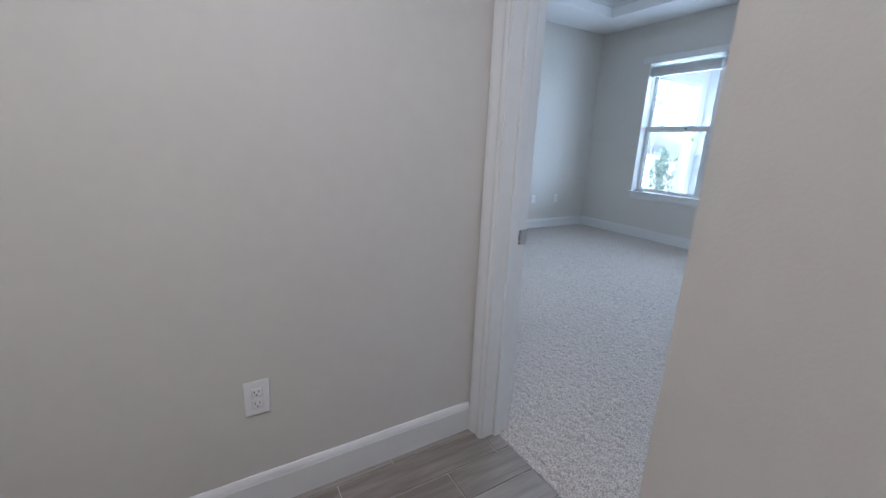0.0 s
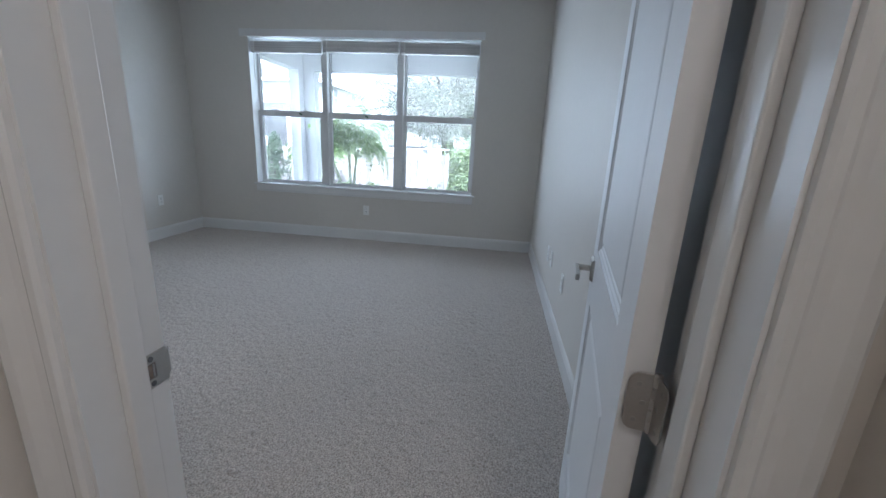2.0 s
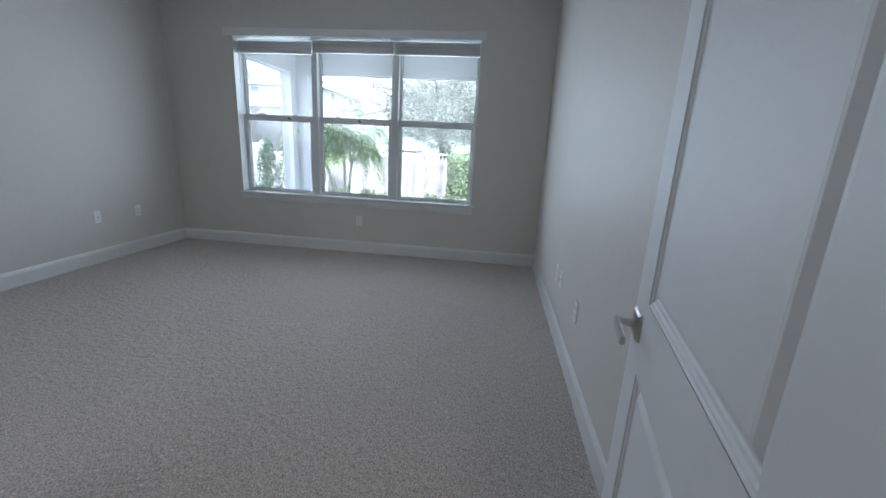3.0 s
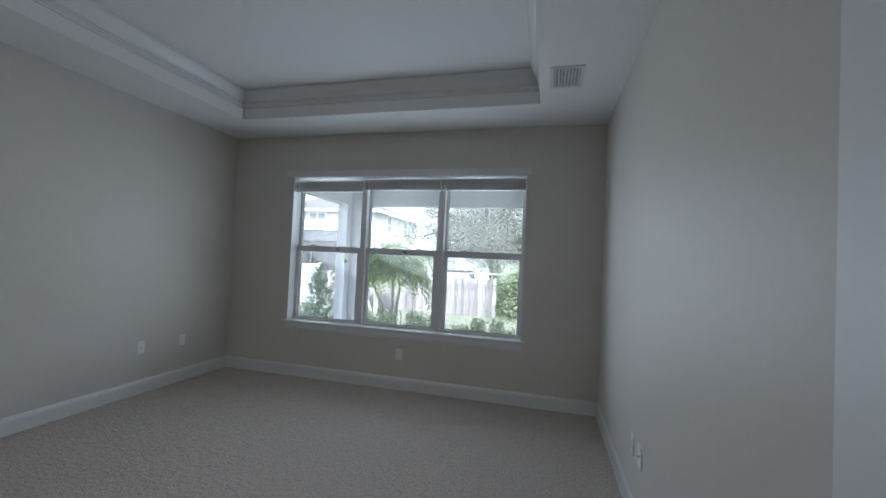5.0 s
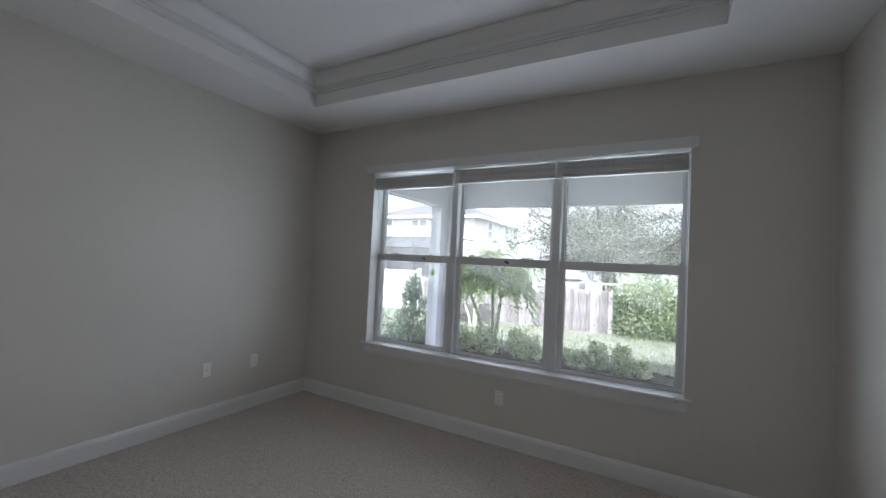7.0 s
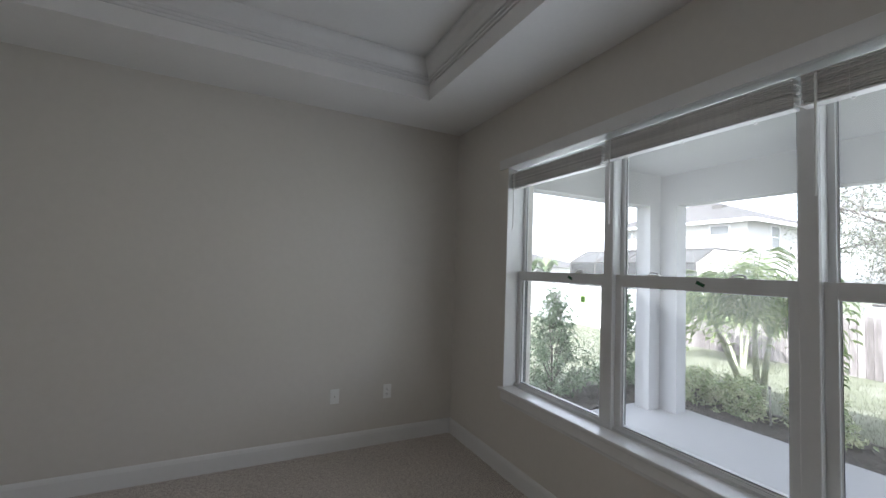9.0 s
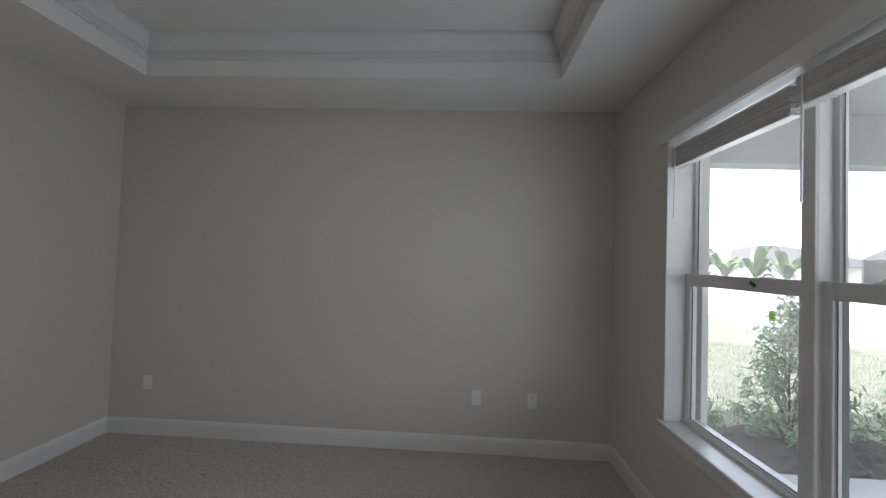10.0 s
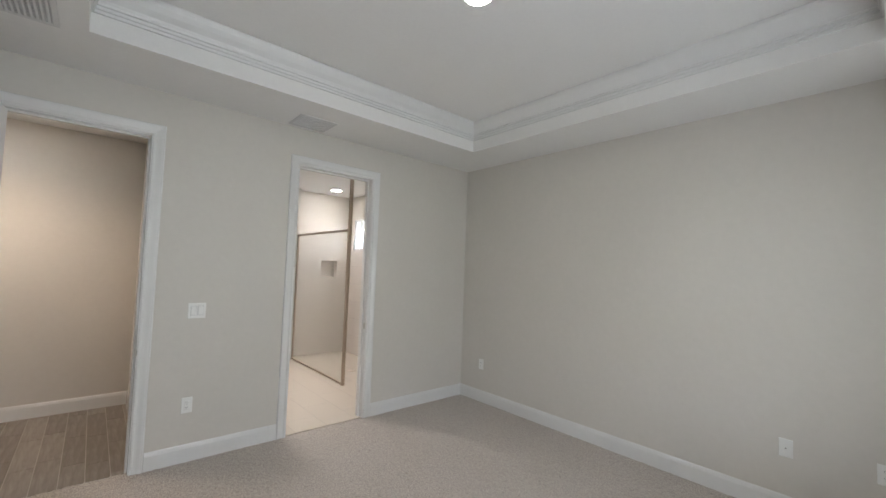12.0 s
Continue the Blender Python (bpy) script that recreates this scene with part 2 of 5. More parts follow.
def rod(bm, a, b, r0, r1=None, seg=14):
    a, b = Vector(a), Vector(b)
    d = b - a
    m = Matrix.Translation((a + b) / 2) @ d.to_track_quat("Z", "Y").to_matrix().to_4x4()
    bmesh.ops.create_cone(bm, cap_ends=True, segments=seg, radius1=r0, radius2=r0 if r1 is None else r1, depth=d.length, matrix=m)
    return bm


def cells(us, vs, solid, w0, w1, place):
    """A slab between w0 and w1 made of grid cells, closed, with holes where solid() is false."""
    bm, seen = bmesh.new(), {}

    def vert(*k):
        key = tuple(round(c, 5) for c in k)
        if key not in seen:
            seen[key] = bm.verts.new(place(*k))
        return seen[key]

    nu, nv = len(us) - 1, len(vs) - 1
    full = [[solid((us[i] + us[i + 1]) / 2, (vs[j] + vs[j + 1]) / 2) for j in range(nv)] for i in range(nu)]
    for i in range(nu):
        for j in range(nv):
            if not full[i][j]:
                continue
            u0, u1, v0, v1 = us[i], us[i + 1], vs[j], vs[j + 1]
            for w in (w0, w1):
                bm.faces.new([vert(u0, v0, w), vert(u1, v0, w), vert(u1, v1, w), vert(u0, v1, w)])
            for di, dj, e in ((-1, 0, ((u0, v0), (u0, v1))), (1, 0, ((u1, v0), (u1, v1))), (0, -1, ((u0, v0), (u1, v0))), (0, 1, ((u0, v1), (u1, v1)))):
                a, c = i + di, j + dj
                if not (0 <= a < nu and 0 <= c < nv and full[a][c]):
                    (p, q), (r, s) = e
                    bm.faces.new([vert(p, q, w0), vert(r, s, w0), vert(r, s, w1), vert(p, q, w1)])
    return bm


def wall(name, axis, w0, w1, u0, u1, z0, z1, holes=(), mat=None, label="greige painted drywall wall", outer=None, outer_dir=None):
    """A wall across axis ('x' or 'y') from w0 to w1; holes are (u0, u1, z0, z1)."""
    us = sorted({u0, u1, *[h[0] for h in holes], *[h[1] for h in holes]})
    zs = sorted({z0, z1, *[h[2] for h in holes], *[h[3] for h in holes]})
    place = (lambda u, v, w: (w, u, v)) if axis == "x" else (lambda u, v, w: (u, w, v))
    bm = cells(us, zs, lambda u, v: not any(h[0] < u < h[1] and h[2] < v < h[3] for h in holes), w0, w1, place)
    bmesh.ops.recalc_face_normals(bm, faces=bm.faces)
    if outer:
        for f in bm.faces:
            if f.normal.dot(Vector(outer_dir)) > 0.5:
                f.material_index = 1
    return structure(name, bm, [mat or PAINT] + ([outer] if outer else []), label, "wall")


def strip(bm, p0, p1, wdir, ndir, profile, m0=0.0, m1=0.0):
    """A moulding from p0 to p1: profile points are (width, proud); m0, m1 mitre the ends along the width."""
    p0, p1, wdir, ndir = Vector(p0), Vector(p1), Vector(wdir), Vector(ndir)
    t = (p1 - p0).normalized()
    a = [bm.verts.new(p0 + wdir * u + ndir * v + t * (m0 * u)) for u, v in profile]
    b = [bm.verts.new(p1 + wdir * u + ndir * v + t * (m1 * u)) for u, v in profile]
    k = len(profile)
    for i in range(k):
        bm.faces.new([a[i], a[(i + 1) % k], b[(i + 1) % k], b[i]])
    bm.faces.new(a)
    bm.faces.new(list(reversed(b)))


# ---- the plan, in metres ----
WEST, EAST, SOUTH, NORTH = 1.212, 5.318, 0.245, 4.415
HALL_E, HALL_N, HALL_W = 1.078, 1.30, -0.545
CEIL, TRAY_TOP, TOP = 2.74, 3.02, 3.15
TRAY = (1.865, 4.74, 0.853, 3.845)
OPEN_TOP = 2.405
ENTRY = (0.440, 1.211)
BATH = (2.30, 3.055)
WIN = (0.968, 3.612, 0.602, 2.300)
HEAD = 2.258  # soffit of the window recess
UNITS = ((2.753, 3.642), (1.852, 2.753), (0.946, 1.852))  # the outer frames reach behind the drywall return
OUT_E = 5.565

JT = 0.018
wall("wall_east", "x", EAST, OUT_E, -1.2, 4.665, -0.75, TOP, [(WIN[0], WIN[1], WIN[2], WIN[3])], outer=STUCCO, outer_dir=(1, 0, 0))
wall("wall_north", "y", NORTH, 4.665, -1.95, EAST, -0.75, TOP, [(-1.62, -1.18, 1.79, 2.33)], outer=STUCCO, outer_dir=(0, 1, 0))
wall("wall_west", "x", HALL_E, WEST, SOUTH, NORTH, 0, TOP, [(ENTRY[0] - JT, ENTRY[1] + JT, -0.001, OPEN_TOP + JT), (BATH[0] - JT, BATH[1] + JT, -0.001, OPEN_TOP + JT)])
wall("wall_south", "y", SOUTH - 0.15, SOUTH, HALL_E, EAST, 0, TOP)
wall("wall_hall_corner", "x", 0.62, HALL_E, -2.2, 0.325, 0, TOP)
wall("wall_hall_north", "y", HALL_N, 1.45, -1.95, HALL_E, 0, TOP)
wall("wall_hall_west", "x", HALL_W - 0.15, HALL_W, -2.2, HALL_N, 0, TOP)
wall("wall_hall_south", "y", -2.35, -2.2, HALL_W - 0.15, HALL_E, 0, TOP)
wall("wall_bath_west", "x", -1.90, -1.80, 1.45, NORTH, 0, TOP, [(3.89, 4.21, 1.30, 1.60)], mat=BATH_WALL_X, label="pale large-format tiled shower wall")

# ceilings
bm = cells(sorted((WEST, EAST, TRAY[0], TRAY[1])), sorted((SOUTH, NORTH, TRAY[2], TRAY[3])),
           lambda x, y: not (TRAY[0] < x < TRAY[1] and TRAY[2] < y < TRAY[3]), CEIL, CEIL + 0.02, lambda u, v, w: (u, v, w))
for x0, x1, y0, y1 in ((TRAY[0] - 0.02, TRAY[0], TRAY[2], TRAY[3]), (TRAY[1], TRAY[1] + 0.02, TRAY[2], TRAY[3]),
                       (TRAY[0] - 0.02, TRAY[1] + 0.02, TRAY[2] - 0.02, TRAY[2]), (TRAY[0] - 0.02, TRAY[1] + 0.02, TRAY[3], TRAY[3] + 0.02)):
    box(bm, x0, x1, y0, y1, CEIL + 0.02, TRAY_TOP)
box(bm, TRAY[0] - 0.02, TRAY[1] + 0.02, TRAY[2] - 0.02, TRAY[3] + 0.02, TRAY_TOP, TRAY_TOP + 0.03)
structure("ceiling", bm, CEILING_WHITE, "white textured tray ceiling", "ceiling")
structure("ceiling_hall", cube(HALL_W, HALL_E, -2.2, HALL_N, CEIL, CEIL + 0.05), CEILING_WHITE, "white textured hall ceiling", "ceiling")
structure("ceiling_bath", cube(-1.80, HALL_E, 1.45, NORTH, CEIL, CEIL + 0.05), CEILING_WHITE, "white bathroom ceiling", "ceiling")

# crown moulding inside the tray, in two members as it steps
CROWN = [(0, -0.005), (0, 0.008), (0.006, 0.009), (0.007, 0.004), (0.012, 0.005), (0.013, 0.012), (0.019, 0.013), (0.020, 0.008), (0.025, 0.009), (0.026, 0.017), (0.033, 0.018), (0.035, 0.015), (0.045, 0.021), (0.062, 0.040), (0.078, 0.053), (0.088, 0.058), (0.100, 0.059), (0.100, -0.005)]
CROWN = [(0.002 + v * 1.35, 0.166 - u * 1.65) for u, v in CROWN]  # width: into the tray; proud: height below the top
bm = bmesh.new()
tx0, tx1, ty0, ty1 = TRAY
for p0, p1, wd in (((tx0, ty0), (tx0, ty1), (1, 0)), ((tx0, ty1), (tx1, ty1), (0, -1)), ((tx1, ty1), (tx1, ty0), (-1, 0)), ((tx1, ty0), (tx0, ty0), (0, 1))):
    strip(bm, (*p0, TRAY_TOP - 0.001), (*p1, TRAY_TOP - 0.001), (*wd, 0), (0, 0, -1), CROWN, 1, -1)
structure("trim_crown", bm, TRIM_WHITE, "white stepped crown moulding round the tray", "crown moulding")

# floors
structure("floor_hall_bed", cube(HALL_W - 0.1, 1.160, -2.2, HALL_N + 0.02, -0.10, -0.004), GROUT, "pale grout between hall floor tiles", "floor")
structure("wall_bath_backing", cube(-1.95, -1.902, 1.45, NORTH - 0.003, 0, CEIL), BATH_WALL_X, "tiled back of the shower niche wall", "wall")
structure("floor_bath", cube(-1.80, 1.185, 1.45, NORTH, -0.10, 0.0), BATH_FLOOR, "cream stone-look bathroom floor tile", "floor")
structure("floor_base", cube(1.160, EAST, SOUTH - 0.1, NORTH, -0.12, -0.012), GROUT, "concrete slab under the carpet", "floor")


def carpet(name, x0, x1, y0, y1, step):
    nx, ny = int((x1 - x0) / step), int((y1 - y0) / step)
    xs, ys = np.linspace(x0, x1, nx + 1), np.linspace(y0, y1, ny + 1)
    rng = np.random.default_rng(5)
    z = rng.normal(0, 1, (nx + 1, ny + 1))
    z = (z + 0.6 * np.roll(z, 1, 0) + 0.6 * np.roll(z, 1, 1)) / 1.3
    big = rng.normal(0, 1, (nx // 24 + 2, ny // 24 + 2))
    fine_x, fine_y = np.linspace(0, big.shape[0] - 1.001, nx + 1), np.linspace(0, big.shape[1] - 1.001, ny + 1)
    ix, iy = fine_x.astype(int), fine_y.astype(int)
    fx, fy = (fine_x - ix)[:, None], (fine_y - iy)[None, :]
    corner = [big[np.ix_(ix + a, iy + b)] for a, b in ((0, 0), (1, 0), (0, 1), (1, 1))]
    soft = corner[0] * (1 - fx) * (1 - fy) + corner[1] * fx * (1 - fy) + corner[2] * (1 - fx) * fy + corner[3] * fx * fy
    z = 0.0019 * z + 0.0012 * soft
    gx, gy = np.meshgrid(xs, ys, indexing="ij")
    gx = gx + rng.normal(0, step * 0.22, gx.shape)
    gy = gy + rng.normal(0, step * 0.22, gy.shape)
    co = np.stack([gx, gy, z], -1).reshape(-1, 3)
    idx = np.arange((nx + 1) * (ny + 1)).reshape(nx + 1, ny + 1)
    quads = np.stack([idx[:-1, :-1], idx[1:, :-1], idx[1:, 1:], idx[:-1, 1:]], -1).reshape(-1, 4)
    me = bpy.data.meshes.new(name)
    me.vertices.add(len(co))
    me.vertices.foreach_set("co", co.astype(np.float32).ravel())
    me.loops.add(quads.size)
    me.loops.foreach_set("vertex_index", quads.astype(np.int32).ravel())
    me.polygons.add(len(quads))
    me.polygons.foreach_set("loop_start", np.arange(0, quads.size, 4, dtype=np.int32))
    me.polygons.foreach_set("use_smooth", np.ones(len(quads), dtype=bool))
    me.update(calc_edges=True)
    me.materials.append(CARPET)
    ob = new(name, me)
    return tagged(ob, "beige speckled cut-pile bedroom carpet", "carpet", kind="structure")


carpet("floor_carpet", WEST - 0.004, EAST, SOUTH, NORTH, 0.008)
carpet("floor_carpet_doorway", 1.160, WEST - 0.004, ENTRY[0], ENTRY[1], 0.008)

# baseboards: flat board with an eased, stepped top
BASE = [(0, 0), (0, 0.014), (0.102, 0.014), (0.106, 0.0125), (0.112, 0.0115), (0.120, 0.009), (0.126, 0.006), (0.130, 0.003), (0.130, 0.0)]
CW = 0.078  # width of door casing


def baseboard(name, runs):
    bm = bmesh.new()
    for (x0, y0), (x1, y1), (nx, ny) in runs:
        strip(bm, (x0, y0, 0), (x1, y1, 0), (0, 0, 1), (nx, ny, 0), BASE)
    return structure(name, bm, TRIM_WHITE, "white painted wood baseboard", "baseboard")


baseboard("baseboard_north", [((WEST, NORTH), (EAST, NORTH), (0, -1))])
baseboard("baseboard_east", [((EAST, SOUTH), (EAST, NORTH - 0.014), (-1, 0))])
baseboard("baseboard_south", [((WEST, SOUTH), (EAST - 0.014, SOUTH), (0, 1))])
baseboard("baseboard_west", [((WEST, SOUTH + 0.014), (WEST, ENTRY[0] - CW - 0.008), (1, 0)), ((WEST, ENTRY[1] + CW + 0.008), (WEST, BATH[0] - CW - 0.008), (1, 0)), ((WEST, BATH[1] + CW + 0.008), (WEST, NORTH - 0.014), (1, 0))])
baseboard("baseboard_hall_north", [((HALL_W, HALL_N), (HALL_E - 0.018, HALL_N), (0, -1))])
baseboard("baseboard_hall_west", [((HALL_W, -2.2), (HALL_W, HALL_N - 0.014), (1, 0))])
baseboard("baseboard_hall_corner", [((0.62, -2.2), (0.62, 0.325), (-1, 0)), ((0.606, 0.325), (HALL_E, 0.325), (0, 1))])

# door casings and jambs
CASING = [(0, 0), (0, 0.009), (0.006, 0.013), (0.016, 0.013), (0.022, 0.010), (0.034, 0.011), (0.056, 0.017), (0.070, 0.018), (0.075, 0.016), (CW, 0.010), (CW, 0.0)]


def casing(name, x, side, y0, y1):
    bm = bmesh.new()
    a, b, h, n = y0 - 0.006, y1 + 0.006, OPEN_TOP + 0.006, (side, 0, 0)
    strip(bm, (x, a, 0), (x, a, h), (0, -1, 0), n, CASING, 0, 1)
    strip(bm, (x, b, 0), (x, b, h), (0, 1, 0), n, CASING, 0, 1)
    strip(bm, (x, a, h), (x, b, h), (0, 0, 1), n, CASING, -1, 1)
    return structure(name, bm, TRIM_WHITE, "white moulded wooden door casing", "door casing")


def jamb(name, y0, y1, stop_x):
    bm = bmesh.new()
    box(bm, HALL_E - 0.001, WEST + 0.001, y0 - JT, y0, 0, OPEN_TOP)
    box(bm, HALL_E - 0.001, WEST + 0.001, y1, y1 + JT, 0, OPEN_TOP)
    box(bm, HALL_E - 0.001, WEST + 0.001, y0 - JT, y1 + JT, OPEN_TOP, OPEN_TOP + JT)
    s0, s1 = stop_x
    box(bm, s0, s1, y0, y0 + 0.015, 0, OPEN_TOP - 0.015, 0.003)
    box(bm, s0, s1, y1 - 0.015, y1, 0, OPEN_TOP - 0.015, 0.003)
    box(bm, s0, s1, y0, y1, OPEN_TOP - 0.015, OPEN_TOP, 0.003)
    return structure(name, bm, TRIM_WHITE, "white painted door jamb with stop", "door jamb")


casing("trim_casing_entry_room", WEST, 1, *ENTRY)
casing("trim_casing_entry_hall", HALL_E, -1, *ENTRY)
casing("trim_casing_bath_room", WEST, 1, *BATH)
casing("trim_casing_bath_side", HALL_E, -1, *BATH)
jamb("trim_jamb_entry", *ENTRY, (1.130, 1.168))
jamb("trim_jamb_bath", *BATH, (1.115, 1.150))

bm = bmesh.new()
for yc in (UNITS[0][0], UNITS[1][0]):
    box(bm, EAST + 0.090, EAST + 0.125, yc - 0.031, yc + 0.031, 0.628, WIN[3] - 0.006, 0.004)
structure("trim_window_mullion", bm, VINYL, "white vinyl mullion covers between the windows", "window trim")

# window reveal trim: head board, stool and apron
structure("trim_window_head", cube(EAST - 0.020, EAST, 0.927, 3.700, 2.258, 2.333, 0.003), TRIM_WHITE, "white painted board over the window", "window trim")
bm = cube(EAST - 0.026, EAST + 0.105, WIN[0] + 0.0, WIN[1], 0.602, 0.626, 0.004)
box(bm, EAST - 0.030, EAST, 0.932, 3.640, 0.6022, 0.6262, 0.006)
structure("trim_window_stool", bm, TRIM_WHITE, "white painted window stool with eased nose", "window sill")
bm = bmesh.new()
strip(bm, (EAST, 0.955, 0.602), (EAST, 3.618, 0.602), (0, 0, -1), (-1, 0, 0), [(0, 0), (0, 0.016), (0.055, 0.016), (0.066, 0.012), (0.078, 0.010), (0.080, 0)], 0, 0)
structure("trim_window_apron", bm, TRIM_WHITE, "white moulded apron under the window stool", "window trim")
bm = bmesh.new()
for y0, y1 in ((WIN[0], WIN[0] + 0.004), (WIN[1] - 0.004, WIN[1])):
    box(bm, EAST + 0.001, EAST + 0.1, y0, y1, 0.628, HEAD - 0.001)
box(bm, EAST + 0.001, EAST + 0.085, WIN[0], WIN[1], HEAD, WIN[3] + 0.002)
structure("trim_window_reveal", bm, TRIM_WHITE, "white painted window reveal", "window trim")


# ---- window units ----
def ring(bm, x0, x1, y0, y1, z0, z1, wy, wz0, wz1, bevel=0.003):
    """A rectangular frame: stiles wy wide, bottom wz0 and top wz1 high."""
    box(bm, x0, x1, y0, y0 + wy, z0, z1, bevel)
    box(bm, x0, x1, y1 - wy, y1, z0, z1, bevel)
    box(bm, x0 + 0.001, x1 - 0.001, y0 + wy - 0.002, y1 - wy + 0.002, z0, z0 + wz0, bevel)
    box(bm, x0 + 0.001, x1 - 0.001, y0 + wy - 0.002, y1 - wy + 0.002, z1 - wz1, z1, bevel)


def window_unit(name, y0, y1, tape):
    w = thing(name, "white vinyl single-hung window with clear glass panes", "window", kind="structure")
    xf, z0, z1, mid = EAST + 0.098, 0.612, 2.332, 1.452
    bm = bmesh.new()
    ring(bm, xf, xf + 0.10, y0 + 0.001, y1 - 0.001, z0, z1, 0.032, 0.030, 0.034)
    for side in (y0 + 0.033, y1 - 0.045):
        box(bm, xf + 0.062, xf + 0.074, side, side + 0.012, z0 + 0.03, z1 - 0.03, 0.002)
    part("window_frame", bm, VINYL, w)
    # screen tracks, with the shade outside the glass put into their dark colour
    for side in (y0 + 0.032, y1 - 0.037):
        part("screen_track", cube(xf + 0.054, xf + 0.108, side, side + 0.005, z0 + 0.03, mid - 0.018), SEAL_SHADE, w, "screen track coloured dark for the shade on it")
    bm = bmesh.new()
    ring(bm, xf + 0.018, xf + 0.052, y0 + 0.030, y1 - 0.030, z0 + 0.014, mid + 0.030, 0.042, 0.026, 0.066)
    box(bm, xf + 0.010, xf + 0.02, y0 + 0.033, y1 - 0.033, z0 + 0.024, z0 + 0.034, 0.002)
    low = part("lower_sash", bm, VINYL, w)
    bm = bmesh.new()
    ring(bm, xf + 0.056, xf + 0.088, y0 + 0.030, y1 - 0.030, mid - 0.016, z1 - 0.026, 0.026, 0.042, 0.030)
    high = part("upper_sash", bm, VINYL, w)
    for s, xg, a, b, side in ((low, xf + 0.034, z0 + 0.036, mid - 0.028, 0.062), (high, xf + 0.071, mid + 0.018, z1 - 0.052, 0.046)):
        p = part("pane", cube(xg, xg + 0.004, y0 + side, y1 - side, a, b), GLASS, s, "clear glass pane")
        p.visible_shadow = False
        bm = bmesh.new()
        ring(bm, xg - 0.006, xg - 0.001, y0 + side + 0.004, y1 - side - 0.004, a - 0.002, b + 0.002, 0.011, 0.010, 0.010, 0.001)
        part("glazing_bead", bm, VINYL, s)
        bm = bmesh.new()
        ring(bm, xg - 0.005, xg - 0.0005, y0 + side + 0.012, y1 - side - 0.012, a + 0.005, b - 0.005, 0.0045, 0.0060, 0.0035, 0.0008)
        part("gasket", bm, SEAL_SHADE, s, "thin dark rubber gasket")
    for f in (0.28, 0.72):
        yc = y0 + (y1 - y0) * f
        bm = bmesh.new()
        box(bm, xf + 0.020, xf + 0.050, yc - 0.034, yc + 0.034, mid + 0.030, mid + 0.035, 0.002)
        for i in range(9):
            a, b = math.pi * i / 9, math.pi * (i + 1) / 9
            rod(bm, (xf + 0.034, yc - 0.028 * math.cos(a), mid + 0.034 + 0.012 * math.sin(a)), (xf + 0.034, yc - 0.028 * math.cos(b), mid + 0.034 + 0.012 * math.sin(b)), 0.004, seg=8)
        part("sash_lock", bm, PLASTIC, low, "white plastic sash lock")
    if tape is not None:
        yc = y0 + (y1 - y0) * tape
        tp = part("tape", cube(xf + 0.0165, xf + 0.018, yc - 0.020, yc + 0.020, mid - 0.004, mid + 0.012, 0.0), GREEN, low, "dark green tape on the meeting rail")
        tp.matrix_basis = pose(xf, yc, mid - 0.004, 24) @ pose(-xf, -yc, -mid)
    return w


window_unit("window_1", *UNITS[0], 0.36)
window_unit("window_2", *UNITS[1], 0.45)
window_unit("window_3", *UNITS[2], None)
part_tag = thing("glass_tag", "small green tag stuck on the lower pane", "tag", kind="")
part("tag_sheet", cube(EAST + 0.1285, EAST + 0.1315, 2.955, 2.992, 1.30, 1.345), GREEN_TAG, part_tag)
for z in (1.312, 1.326):
    part("print_bar", cube(EAST + 0.1272, EAST + 0.1283, 2.962, 2.984, z, z + 0.005), DARK, part_tag, "dark printed bar")
tape_ob = thing("mullion_tape", "scrap of green tape on the window mullion", "tape")
part("tape_sheet", cube(EAST + 0.0945, EAST + 0.0975, 1.835, 1.870, 2.035, 2.052, 0, m=None), GREEN_TAG, tape_ob)


